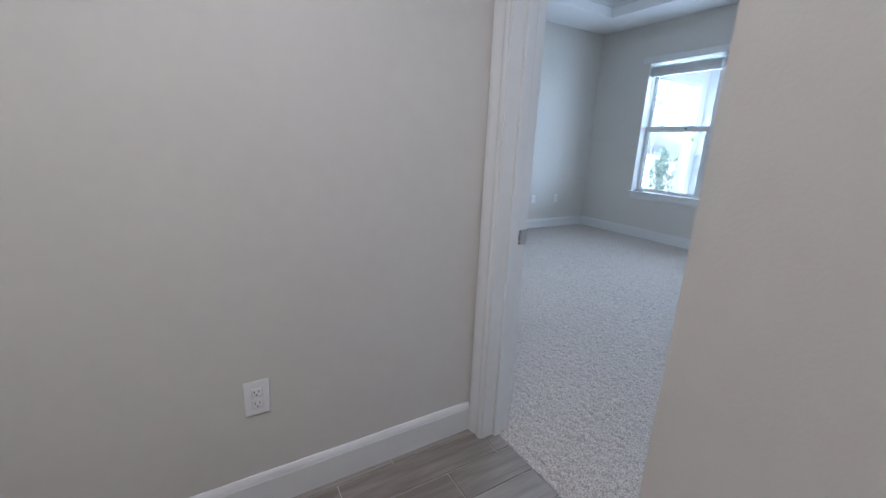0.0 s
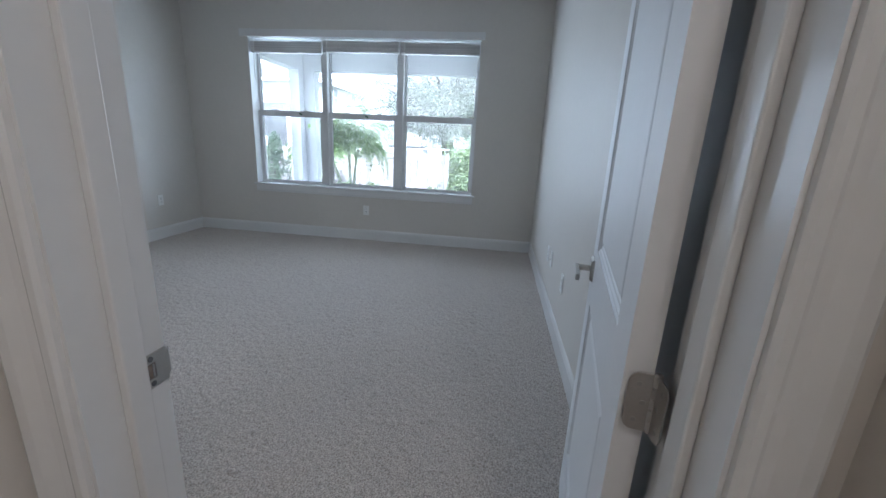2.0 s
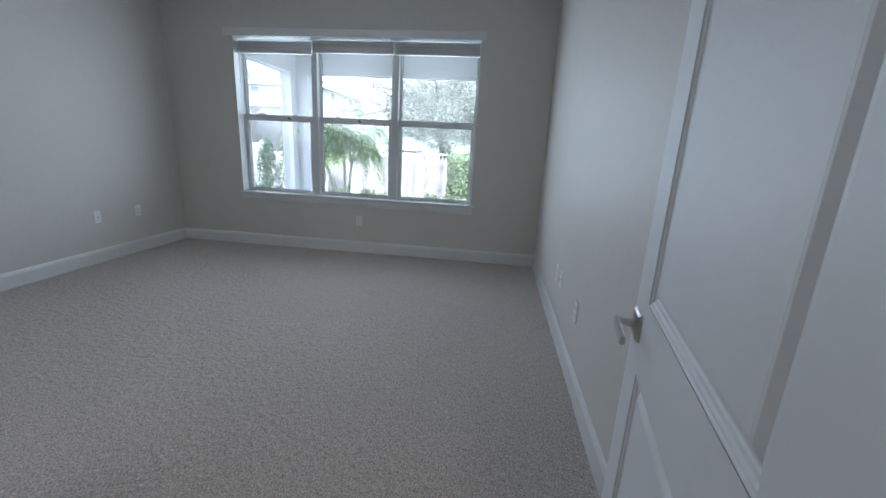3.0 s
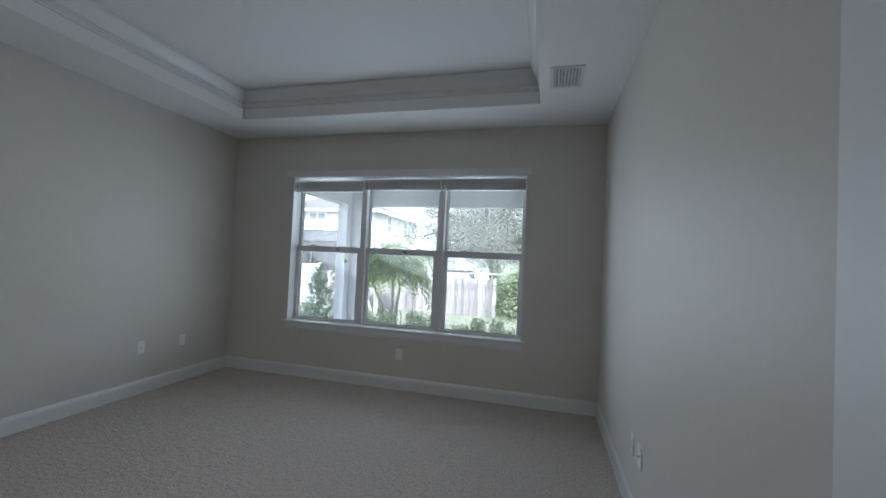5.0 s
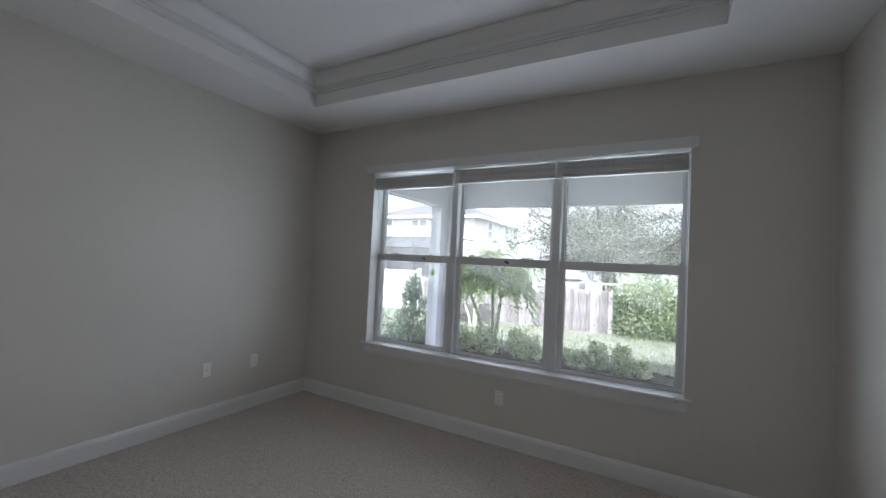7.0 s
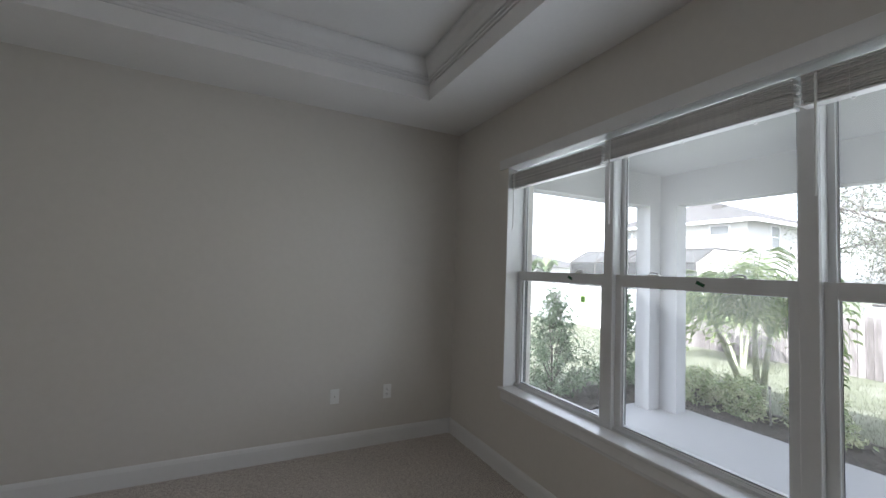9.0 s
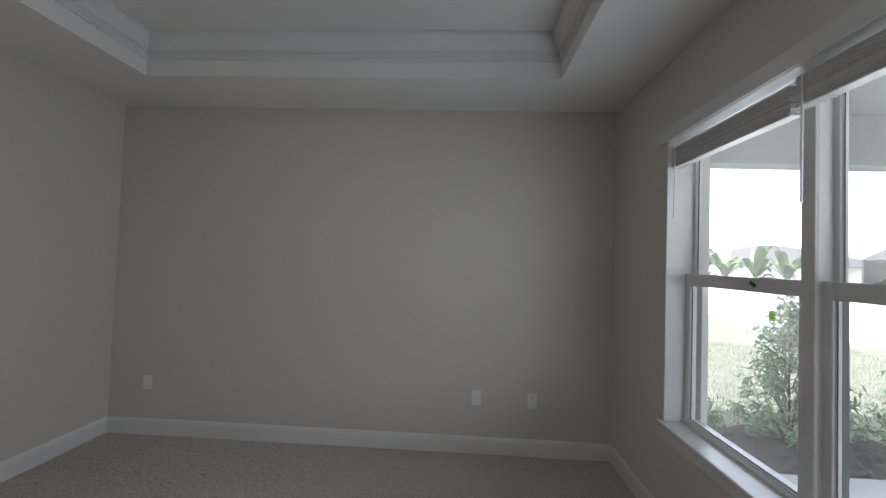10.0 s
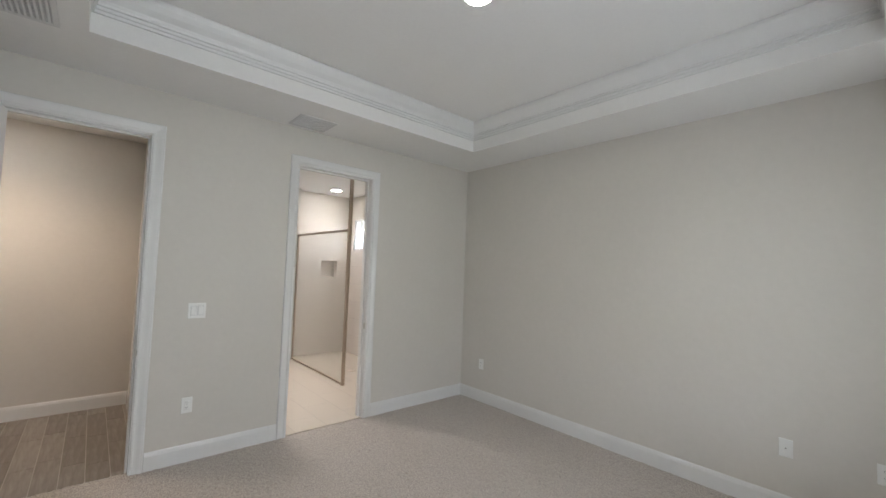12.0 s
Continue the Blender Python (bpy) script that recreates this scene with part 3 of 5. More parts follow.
# ---- raised blinds ----
def blind(y0, y1, drop, wand_len, tilt):
    b = thing("window_blind", "grey-white faux-wood blind drawn fully up", "blind", group="window blinds")
    x0, x1, top = EAST + 0.020, EAST + 0.072, 2.252
    part("headrail", cube(x1 + 0.001, x1 + 0.009, y0 + 0.006, y1 - 0.006, top - 0.018, top + 0.0015, 0.002), RAIL, b, "white plastic headrail")
    n, gap = 13, 0.0083
    z = top - 0.017 - drop
    slat = mesh_of("slat", cube(-0.025, 0.025, -(y1 - y0) / 2 + 0.008, (y1 - y0) / 2 - 0.008, -0.0023, 0.0023, 0.0010, 1), BLIND)
    rng = random.Random(int(y0 * 100))
    for i in range(n):
        s = new("slat", slat)
        s.parent = b
        s.matrix_basis = pose((x0 + x1) / 2 + rng.uniform(-0.002, 0.002), (y0 + y1) / 2 + rng.uniform(-0.003, 0.003), z - i * gap, 0, rng.uniform(-3, 3) + tilt, rng.uniform(-0.15, 0.15))
    zb = z - n * gap + 0.003
    part("bottom_rail", cube(x0 + 0.001, x1 - 0.001, y0 + 0.007, y1 - 0.007, zb - 0.010, zb - 0.001, 0.003), BLIND, b, "white bottom rail")
    for f in (0.16, 0.5, 0.84):
        bm = bmesh.new()
        yc = y0 + (y1 - y0) * f
        for xx in (x0 - 0.002, x1 + 0.002):
            rod(bm, (xx, yc, top - 0.02), (xx, yc, zb - 0.004), 0.0012, seg=6)
        rod(bm, ((x0 + x1) / 2, yc, zb - 0.022), ((x0 + x1) / 2, yc, zb - 0.017), 0.006, seg=10)
        part("ladder_cord", bm, PLASTIC, b)
    bm = bmesh.new()
    rod(bm, (x0 - 0.008, y1 - 0.055, top - 0.03), (x0 - 0.006, y1 - 0.050, top - 0.03 - wand_len), 0.0045, seg=6)
    rod(bm, (x0 - 0.008, y1 - 0.055, top - 0.03), (x0 + 0.006, y1 - 0.055, top - 0.022), 0.002, seg=6)
    part("tilt_wand", bm, PLASTIC, b, "clear white plastic tilt wand")


blind(2.745, 3.606, 0.020, 0.42, 1)
blind(1.858, 2.739, 0.002, 0.46, 0)
blind(0.974, 1.852, 0.004, 0.44, 0)


# ---- entry door ----
def panel_door(name, m, width=0.755, height=2.385, t=0.038):
    """A two-panel door: local x along the width from the hinge, y the thickness (front face at 0, back at -t)."""
    d = thing(name, "white two-panel interior door standing open", "door", m, kind="structure")
    panels = ((0.118, width - 0.118, 0.935, height - 0.125), (0.118, width - 0.118, 0.235, 0.768))
    us = sorted({0.0, width, 0.118, width - 0.118})
    zs = sorted({0.012, height, *[p[2] for p in panels], *[p[3] for p in panels]})
    bm = cells(us, zs, lambda u, v: not any(p[0] < u < p[1] and p[2] < v < p[3] for p in panels), -t, 0, lambda u, v, w: (u, w, v))
    part("door_slab", bm, DOOR_WHITE, d)
    prof = [(0, 0.0), (0, -0.0012), (0.004, -0.0040), (0.008, -0.0045), (0.012, -0.0080), (0.019, -0.0085), (0.022, -0.0105), (0.025, -0.0105), (0.038, -0.0045), (0.042, -0.0040), (0.044, -0.0040), (0.044, -0.017), (0, -0.017)]
    for p0, p1, z0, z1 in panels:
        bm = bmesh.new()
        for side, face in ((1, 0.0), (-1, -t)):
            for a, b, wd in (((p0, z0), (p0, z1), (1, 0)), ((p0, z1), (p1, z1), (0, -1)), ((p1, z1), (p1, z0), (-1, 0)), ((p1, z0), (p0, z0), (0, 1))):
                strip(bm, (a[0], face, a[1]), (b[0], face, b[1]), (wd[0], 0, wd[1]), (0, side, 0), prof, 1, -1)
        part("panel_moulding", bm, DOOR_WHITE, d)
        bm = cube(p0 + 0.043, p1 - 0.043, -t + 0.0038, -0.0038, z0 + 0.043, z1 - 0.043)
        part("door_panel", bm, DOOR_WHITE, d)
    for side, face in ((1, 0.0), (-1, -t)):
        bm = bmesh.new()
        xh, zh = width - 0.062, 0.866
        plate_in, plate_out = [[(xh + u * w, face + side * d, zh + v * w) for u, v in ((-1, -1), (1, -1), (1, 1), (-1, 1))] for w, d in ((0.032, 0.0), (0.032, 0.005))]
        rows = [[bm.verts.new(q) for q in ring_pts] for ring_pts in (plate_in, plate_out, [(xh + u * 0.027, face + side * 0.010, zh + v * 0.027) for u, v in ((-1, -1), (1, -1), (1, 1), (-1, 1))])]
        for lo, hi in zip(rows, rows[1:]):
            for k in range(4):
                bm.faces.new([lo[k], lo[(k + 1) % 4], hi[(k + 1) % 4], hi[k]])
        bm.faces.new(rows[-1])
        bm.faces.new(rows[0][::-1])
        rod(bm, (xh, face, zh), (xh, face + side * 0.050, zh), 0.0095, 0.0095, 18)
        box(bm, xh - 0.110, xh + 0.011, min(face + side * 0.042, face + side * 0.054), max(face + side * 0.042, face + side * 0.054), zh - 0.010, zh + 0.010, 0.004)
        part("door_handle", bm, NICKEL, d, "satin nickel lever handle")
    part("latch_plate", cube(width - 0.0005, width + 0.0012, -t + 0.005, -0.005, 0.836, 0.896, 0.0004, 1), NICKEL, d, "satin nickel latch plate")
    return d


def leaf_outline(w, h, r):
    pts = [(0, 0), (0, h)]
    for cx, cz, a0 in ((w - r, h - r, 90), (w - r, r, 0)):
        for i in range(6):
            a = radians(a0 - 90 * i / 5)
            pts.append((cx + r * math.cos(a), cz + r * math.sin(a)))
    return pts


def hinge(z, pin, door_dir, door):
    """A butt hinge: knuckle at pin, one leaf on the door's edge, one on the jamb."""
    h = 0.089
    hg = thing("door_hinge", "satin nickel butt hinge with rounded leaves", "hinge", group="entry door hinges")
    bm = bmesh.new()
    for i in range(5):
        rod(bm, (pin[0], pin[1], z - h / 2 + i * h / 5 + 0.0006), (pin[0], pin[1], z - h / 2 + (i + 1) * h / 5 - 0.0006), 0.0058, seg=16)
    rod(bm, (pin[0], pin[1], z + h / 2), (pin[0], pin[1], z + h / 2 + 0.003), 0.0062, 0.004, 16)
    part("knuckle", bm, NICKEL, hg)
    for nm, across, nrm in (("door_leaf", Vector((door_dir[1], -door_dir[0], 0)) * -1, Vector((-door_dir[0], -door_dir[1], 0))), ("jamb_leaf", Vector((-1, 0, 0)), Vector((0, 1, 0)))):
        out = leaf_outline(0.036, h, 0.014)
        bm = bmesh.new()
        base = Vector((pin[0], pin[1], z - h / 2))
        f = [[bm.verts.new(base + across * u + Vector((0, 0, v)) + nrm * k) for u, v in out] for k in (-0.0008, 0.0014)]
        bm.faces.new(f[0])
        bm.faces.new(f[1])
        for i in range(len(out)):
            j = (i + 1) % len(out)
            bm.faces.new([f[0][i], f[0][j], f[1][j], f[1][i]])
        leaf = part(nm, bm, NICKEL, hg)
        for u, v in ((0.022, 0.016), (0.014, h / 2), (0.022, h - 0.016)):
            bm = bmesh.new()
            c = base + across * u + Vector((0, 0, v)) + nrm * 0.0012
            rod(bm, c, c + nrm * 0.0009, 0.0042, 0.0034, 14)
            part("screw", bm, SCREW, leaf)


DOOR_A, DOOR_B = Vector((1.222, 0.500)), Vector((1.961, 0.375))
dd = (DOOR_B - DOOR_A).normalized()
door_1 = panel_door("door_1", pose(DOOR_A.x, DOOR_A.y, 0, 0, 0, math.degrees(math.atan2(dd.y, dd.x))))
back = DOOR_A + Vector((dd.y, -dd.x)) * 0.038
for z in (0.22, 0.880, 1.54, 2.20):
    hinge(z, (back.x - 0.006, back.y - 0.004), dd, door_1)


# ---- wall plates ----
def plate(kind, x, y, z, turn, label, group=""):
    """A wall plate facing local -y at a wall; kind: duplex, decora, coax, switch."""
    wide = 0.118 if kind == "switch" else 0.072
    o = thing("light_switch" if kind == "switch" else "wall_outlet" if kind != "coax" else "cable_outlet", label, "switch" if kind == "switch" else "outlet", pose(x, y, z, 0, 0, turn), group)
    bm = bmesh.new()
    box(bm, -wide / 2, wide / 2, -0.006, 0.0, -0.058, 0.058, 0.003, 2)
    pl = part("cover_plate", bm, PLASTIC, o)
    if kind == "duplex":
        for s in (-1, 1):
            bm = bmesh.new()
            box(bm, -0.0165, 0.0165, -0.0085, -0.004, s * 0.0195 - 0.0140, s * 0.0195 + 0.0140, 0.004, 2)
            sock = part("socket", bm, PLASTIC, o)
            for xs, hh in ((-0.0065, 0.0045), (0.0065, 0.0038)):
                part("slot", cube(xs - 0.0012, xs + 0.0012, -0.0088, -0.0075, s * 0.0195 + 0.003 - hh, s * 0.0195 + 0.003 + hh), SLOT, sock)
            part("earth_hole", rod(bmesh.new(), (0, -0.0088, s * 0.0195 - 0.0075), (0, -0.0075, s * 0.0195 - 0.0075), 0.0026, seg=10), SLOT, sock)
        bm = rod(bmesh.new(), (0, -0.0072, 0), (0, -0.0055, 0), 0.003, seg=12)
        part("screw", bm, PLASTIC, o)
    elif kind == "decora":
        face = part("socket", cube(-0.0168, 0.0168, -0.0085, -0.004, -0.0335, 0.0335, 0.0015, 1), PLASTIC, o)
        for s in (-1, 1):
            for xs, hh in ((-0.0065, 0.0045), (0.0065, 0.0038)):
                part("slot", cube(xs - 0.0012, xs + 0.0012, -0.0088, -0.0075, s * 0.019 + 0.003 - hh, s * 0.019 + 0.003 + hh), SLOT, face)
            part("earth_hole", rod(bmesh.new(), (0, -0.0088, s * 0.019 - 0.008), (0, -0.0075, s * 0.019 - 0.008), 0.0026, seg=10), SLOT, face)
    elif kind == "coax":
        bm = rod(bmesh.new(), (0, -0.014, 0), (0, -0.004, 0), 0.0048, seg=6)
        part("jack", bm, SCREW, o, "threaded metal cable jack")
        for s in (-1, 1):
            part("screw", rod(bmesh.new(), (0, -0.0072, s * 0.042), (0, -0.0055, s * 0.042), 0.003, seg=12), PLASTIC, o)
    else:
        for s in (-1, 1):
            bm = bmesh.new()
            box(bm, s * 0.023 - 0.0168, s * 0.023 + 0.0168, -0.010, -0.004, -0.0335, 0.0335, 0.0025, 2, None)
            part("rocker", bm, PLASTIC, o)
            # a grey sheet paints the shade in the gap round each rocker
            part("rocker_shade", cube(s * 0.023 - 0.0185, s * 0.023 + 0.0185, -0.0064, -0.004, -0.0352, 0.0352), GAP_SHADE, o, "thin grey sheet painted as the shade round the rocker")
    return o


plate("decora", 1.546, NORTH, 0.425, 0, "white outlet plate low on the greige wall")
plate("coax", 4.264, NORTH, 0.432, 0, "white cable jack plate low on the greige wall")
plate("duplex", 4.703, NORTH, 0.430, 0, "white duplex outlet low on the greige wall")
plate("duplex", EAST, 2.228, 0.368, -90, "white duplex outlet under the window")
plate("duplex", 3.790, SOUTH, 0.409, 180, "white duplex outlet low on the side wall")
plate("coax", 3.610, SOUTH, 0.415, 180, "white cable jack plate low on the side wall")
plate("duplex", 3.092, SOUTH, 0.409, 180, "white outlet plate near the open door")
plate("decora", WEST, 1.540, 0.420, 90, "white rectangular outlet below the light switch")
plate("switch", WEST, 1.566, 1.127, 90, "white double rocker light switch between two doorways")
plate("duplex", 0.266, HALL_N, 0.408, 0, "white duplex outlet above the hall baseboard")


def strike(y, z, face, label):
    s = thing("strike_plate", label, "strike plate")
    x0, x1 = WEST - 0.040, WEST + 0.004
    bm = cells([x0, x0 + 0.005, x0 + 0.021, x1], [z - 0.029, z - 0.013, z + 0.013, z + 0.029], lambda u, v: not (x0 + 0.005 < u < x0 + 0.021 and abs(v - z) < 0.013), y, y + face * 0.0018, lambda u, v, w: (u, w, v))
    p = part("plate", bm, NICKEL, s)
    lip = bmesh.new()
    for k in range(4):
        a, b = radians(18 * k), radians(18 * (k + 1))
        bm_pts = [(x1 + 0.012 * math.sin(q), y + face * (0.0018 - 0.012 * (1 - math.cos(q))), zz) for q, zz in ((a, z - 0.021), (b, z - 0.021), (b, z + 0.021), (a, z + 0.021))]
        lip.faces.new([lip.verts.new(q) for q in bm_pts])
    part("lip", lip, NICKEL, p, "rounded nickel lip")
    part("latch_hole", cube(x0 + 0.0052, x0 + 0.0208, min(y + face * 0.0003, y + face * 0.0006), max(y + face * 0.0003, y + face * 0.0006), z - 0.0128, z + 0.0128), BARE_WOOD, p, "bare wood inside the latch hole")
    part("tongue", cube(x0 + 0.0150, x0 + 0.0190, min(y + face * 0.0006, y + face * 0.0022), max(y + face * 0.0006, y + face * 0.0022), z - 0.011, z + 0.011, 0.0005, 1), NICKEL, p)
    for v in (-0.021, 0.021):
        bm = rod(bmesh.new(), (x0 + 0.013, y + face * 0.0016, z + v), (x0 + 0.013, y + face * 0.0026, z + v), 0.0046, seg=12)
        part("screw", bm, DARK_SCREW, p)


strike(ENTRY[1], 0.848, -1, "satin nickel strike plate on the entry jamb")
bm = cube(1.16, 1.19, BATH[1] - 0.0016, BATH[1] + 0.001, 0.88, 0.94)
part("plate", bm, NICKEL, thing("bath_strike_plate", "satin nickel strike plate on the bathroom jamb", "strike plate"))


# ---- ceiling fixtures ----
def register(x0, x1, y0, y1, slats, cross, label, along_x=True, tilt=38, half=0.0065, back=None):
    v = thing("ceiling_vent", label, "vent")
    z, rim = CEIL, 0.026
    bm = bmesh.new()
    for a in ((x0, x1, y0, y0 + rim), (x0, x1, y1 - rim, y1), (x0, x0 + rim, y0 + rim, y1 - rim), (x1 - rim, x1, y0 + rim, y1 - rim)):
        box(bm, *a, z - 0.007, z, 0.002, 1)
    part("frame", bm, TRIM_WHITE, v)
    # a sheet closes the duct, dark by default for the shade inside
    part("backing", cube(x0 + rim, x1 - rim, y0 + rim, y1 - rim, z - 0.0015, z - 0.0005), back or DARK, v, "sheet in place of the opening behind the slats")
    ix0, ix1, iy0, iy1 = x0 + rim, x1 - rim, y0 + rim, y1 - rim
    n_span = (iy1 - iy0) if along_x else (ix1 - ix0)
    length = (ix1 - ix0) if along_x else (iy1 - iy0)
    bm = cube(-length / 2, length / 2, -half, half, -0.0008, 0.0008)
    me = mesh_of("slat", bm, TRIM_WHITE)
    for i in range(slats):
        s = new("slat", me)
        s.parent = v
        k = (i + 0.5) / slats * n_span
        s.matrix_basis = pose((ix0 + ix1) / 2, iy0 + k, z - 0.0065, tilt, 0, 0) if along_x else pose(ix0 + k, (iy0 + iy1) / 2, z - 0.0065, 0, 0, 90) @ pose(0, 0, 0, tilt)
    for i in range(cross):
        k = (i + 1) / (cross + 1)
        if along_x:
            xx = ix0 + k * (ix1 - ix0)
            part("cross_bar", cube(xx - 0.0015, xx + 0.0015, iy0, iy1, z - 0.0055, z - 0.0025), TRIM_WHITE, v)
        else:
            yy = iy0 + k * (iy1 - iy0)
            part("cross_bar", cube(ix0, ix1, yy - 0.0015, yy + 0.0015, z - 0.0055, z - 0.0025), TRIM_WHITE, v)
    return v


register(4.105, 4.440, 0.545, 0.775, 8, 16, "white metal air supply grille in the ceiling", tilt=4, half=0.0048)
register(1.800, 2.135, 0.505, 0.735, 8, 16, "white metal air supply grille in the ceiling", tilt=4, half=0.0048)
register(1.275, 1.575, 2.150, 2.470, 20, 1, "white louvred return grille in the ceiling", along_x=False, tilt=12, half=0.0066, back=TRIM_WHITE)


def downlight(x, y, z, label):
    d = thing("downlight", label, "ceiling light", pose(x, y, z))
    bm = bmesh.new()
    n = 40
    prof = [(0.072, 0.0), (0.075, -0.004), (0.088, -0.004), (0.093, 0.0)]
    rows = [[bm.verts.new((r * math.cos(2 * math.pi * i / n), r * math.sin(2 * math.pi * i / n), h)) for i in range(n)] for r, h in prof]
    for k in range(4):
        for i in range(n):
            bm.faces.new([rows[k][i], rows[k][(i + 1) % n], rows[(k + 1) % 4][(i + 1) % n], rows[(k + 1) % 4][i]])
    part("trim_ring", bm, PLASTIC, d)
    bm = rod(bmesh.new(), (0, 0, -0.003), (0, 0, -0.0005), 0.0735, seg=40)
    part("lens", bm, LAMP_GLOW, d, "glowing white lens")


downlight(3.26, 2.45, TRAY_TOP, "lit round recessed light in the tray ceiling")
downlight(-1.30, 3.88, CEIL, "lit round recessed light over the shower")
# fixture for the added bathroom fill, never in view
downlight(0.10, 2.50, CEIL, "added recessed light in the bathroom ceiling, out of view")
# fixture assumed for the unseen hall lamp
downlight(0.28, 0.25, CEIL, "assumed recessed light in the hall ceiling, out of view")


# ---- bathroom ----
sh = thing("shower_screen", "clear glass shower panel in a bronze metal frame", "shower screen")
SX0, SX1, SY, STOP = -1.60, 0.09, 3.41, 1.985
bm = bmesh.new()
box(bm, SX0, SX1, SY - 0.012, SY + 0.012, 0.004, 0.030, 0.003)
part("bottom_rail", bm, BRONZE, sh)
part("top_rail", cube(SX0, SX1, SY - 0.014, SY + 0.014, STOP - 0.028, STOP, 0.003), BRONZE, sh)
part("wall_channel", cube(SX0 - 0.012, SX0 + 0.012, SY - 0.012, SY + 0.012, 0.004, STOP, 0.003), BRONZE, sh)
part("post", cube(SX1 - 0.004, SX1 + 0.034, SY - 0.019, SY + 0.019, 0.0, CEIL, 0.004), BRONZE, sh, "tall bronze metal post")
p = part("glass_panel", cube(SX0 + 0.01, SX1, SY - 0.004, SY + 0.004, 0.028, STOP - 0.026), SHOWER_GLASS, sh)
p.visible_shadow = False
structure("wall_shower_north", cube(-1.80, 0.6, NORTH - 0.012, NORTH - 0.001, 0, 1.785), BATH_WALL, "pale large-format tile on the shower wall", "wall")
bm = cells([-1.80, -1.62, -1.18, 0.6], [1.785, 2.10, 2.33], lambda u, v: not (-1.62 < u < -1.18), NORTH - 0.012, NORTH - 0.001, lambda u, v, w: (u, w, v))
structure("wall_shower_north_upper", bm, BATH_WALL, "pale tile beside the shower window", "wall")
structure("wall_shower_end", cube(-1.80, -1.62, 1.45, 3.42, 0, CEIL), PAINT, "greige wall beside the shower", "wall")
niche = thing("shower_niche", "recessed tiled shelf in the shower wall", "niche", kind="structure")
bm = bmesh.new()
for a in ((3.90, 4.20, 1.590, 1.60), (3.90, 4.20, 1.30, 1.31), (3.890, 3.90, 1.30, 1.60), (4.20, 4.21, 1.30, 1.60)):
    box(bm, -1.894, -1.799, *a)
part("niche_frame", bm, BATH_WALL_X, niche)
dr = thing("shower_drain", "square metal floor drain", "drain")
part("grate", cube(-0.53, -0.41, 3.79, 3.87, 0.001, 0.005, 0.001), BRONZE, dr)
w4 = thing("window_4", "small white frosted bathroom window", "window", kind="structure")
bm = bmesh.new()
for a in ((-1.62, -1.585), (-1.215, -1.18), (-1.415, -1.385)):
    box(bm, a[0], a[1], NORTH + 0.005, NORTH + 0.055, 1.79, 2.33, 0.003)
for a in ((1.79, 1.825), (2.295, 2.33)):
    box(bm, -1.62, -1.18, NORTH + 0.006, NORTH + 0.054, a[0], a[1], 0.003)
part("window_frame", bm, VINYL, w4)
p = part("pane", cube(-1.59, -1.21, NORTH + 0.028, NORTH + 0.033, 1.82, 2.30), FROST, w4)
p.visible_shadow = False


# ---- outdoors: porch, ground ----
def ground_z(x, y):
    d = max(0.0, x - 8.5, y - 4.75)
    k = min(1.0, d / 6.0)
    return -0.20 - 0.52 * k * k * (3 - 2 * k)


def ground_sheet():
    a = [-400, -200, -90, -40, -20, -10, -4, 0] + [4 + 0.5 * i for i in range(33)] + [22, 25, 30, 40, 60, 100, 200, 420]
    b = [-400, -200, -90, -40, -20, -10, -6] + [-4 + 0.5 * i for i in range(41)] + [18, 22, 26, 32, 42, 60, 100, 200, 420]
    bm = bmesh.new()
    rows = [[bm.verts.new((x, y, ground_z(x, y) - (0.6 if -3 < x < 5.4 and -3 < y < 4.5 else 0.0) + 0.02 * noise.noise((x * 0.6, y * 0.6, 0)))) for y in b] for x in a]
    for i in range(len(a) - 1):
        for j in range(len(b) - 1):
            f = bm.faces.new([rows[i][j], rows[i + 1][j], rows[i + 1][j + 1], rows[i][j + 1]])
            f.smooth = True
    return bm


LAWN = two_tone("lawn_grass", (0.125, 0.137, 0.088), (0.225, 0.232, 0.182), 2.2, 0.95, contrast=(0.3, 0.7), bump=0.6, detail=10)
structure("ground", ground_sheet(), LAWN, "mown green lawn falling away from the house", "lawn")
structure("porch_slab", cube(OUT_E, 8.46, -3.0, 4.62, -0.36, -0.12, 0.006), SLAB, "pale concrete porch slab", "porch floor")
bm = bmesh.new()
box(bm, 8.16, 8.34, -3.0, 4.54, 2.335, 3.16)
box(bm, OUT_E, 8.16, 4.35, 4.54, 2.335, 3.16)
structure("porch_beam", bm, STUCCO, "white stucco porch beam", "beam")
structure("porch_ceiling", cube(OUT_E, 8.16, -3.0, 4.35, 2.72, 2.78), STUCCO, "white porch ceiling", "porch ceiling")
bm = cells([7.97, 8.16, 8.34], [4.14, 4.35, 4.54], lambda u, v: not (u < 8.16 and v < 4.35), -0.12, 2.335, lambda u, v, w: (u, v, w))
structure("porch_column", bm, STUCCO, "white stucco corner column of the porch", "column")
bm = cells([8.16, 8.34], [-3.0, -2.6], lambda u, v: True, -0.12, 2.335, lambda u, v, w: (u, v, w))
structure("porch_column_far", bm, STUCCO, "white stucco column at the far porch end", "column")
bm = bmesh.new()
box(bm, -3.0, 8.75, -4.0, 5.1, 3.17, 3.30)
vs = [bm.verts.new(p) for p in ((-3, -4, 3.30), (8.75, -4, 3.30), (8.75, 5.1, 3.30), (-3, 5.1, 3.30), (0.5, 0.55, 4.9), (4.5, 0.55, 4.9))]
for f in ((0, 1, 5, 4), (1, 2, 5), (2, 3, 4, 5), (3, 0, 4)):
    bm.faces.new([vs[i] for i in f])
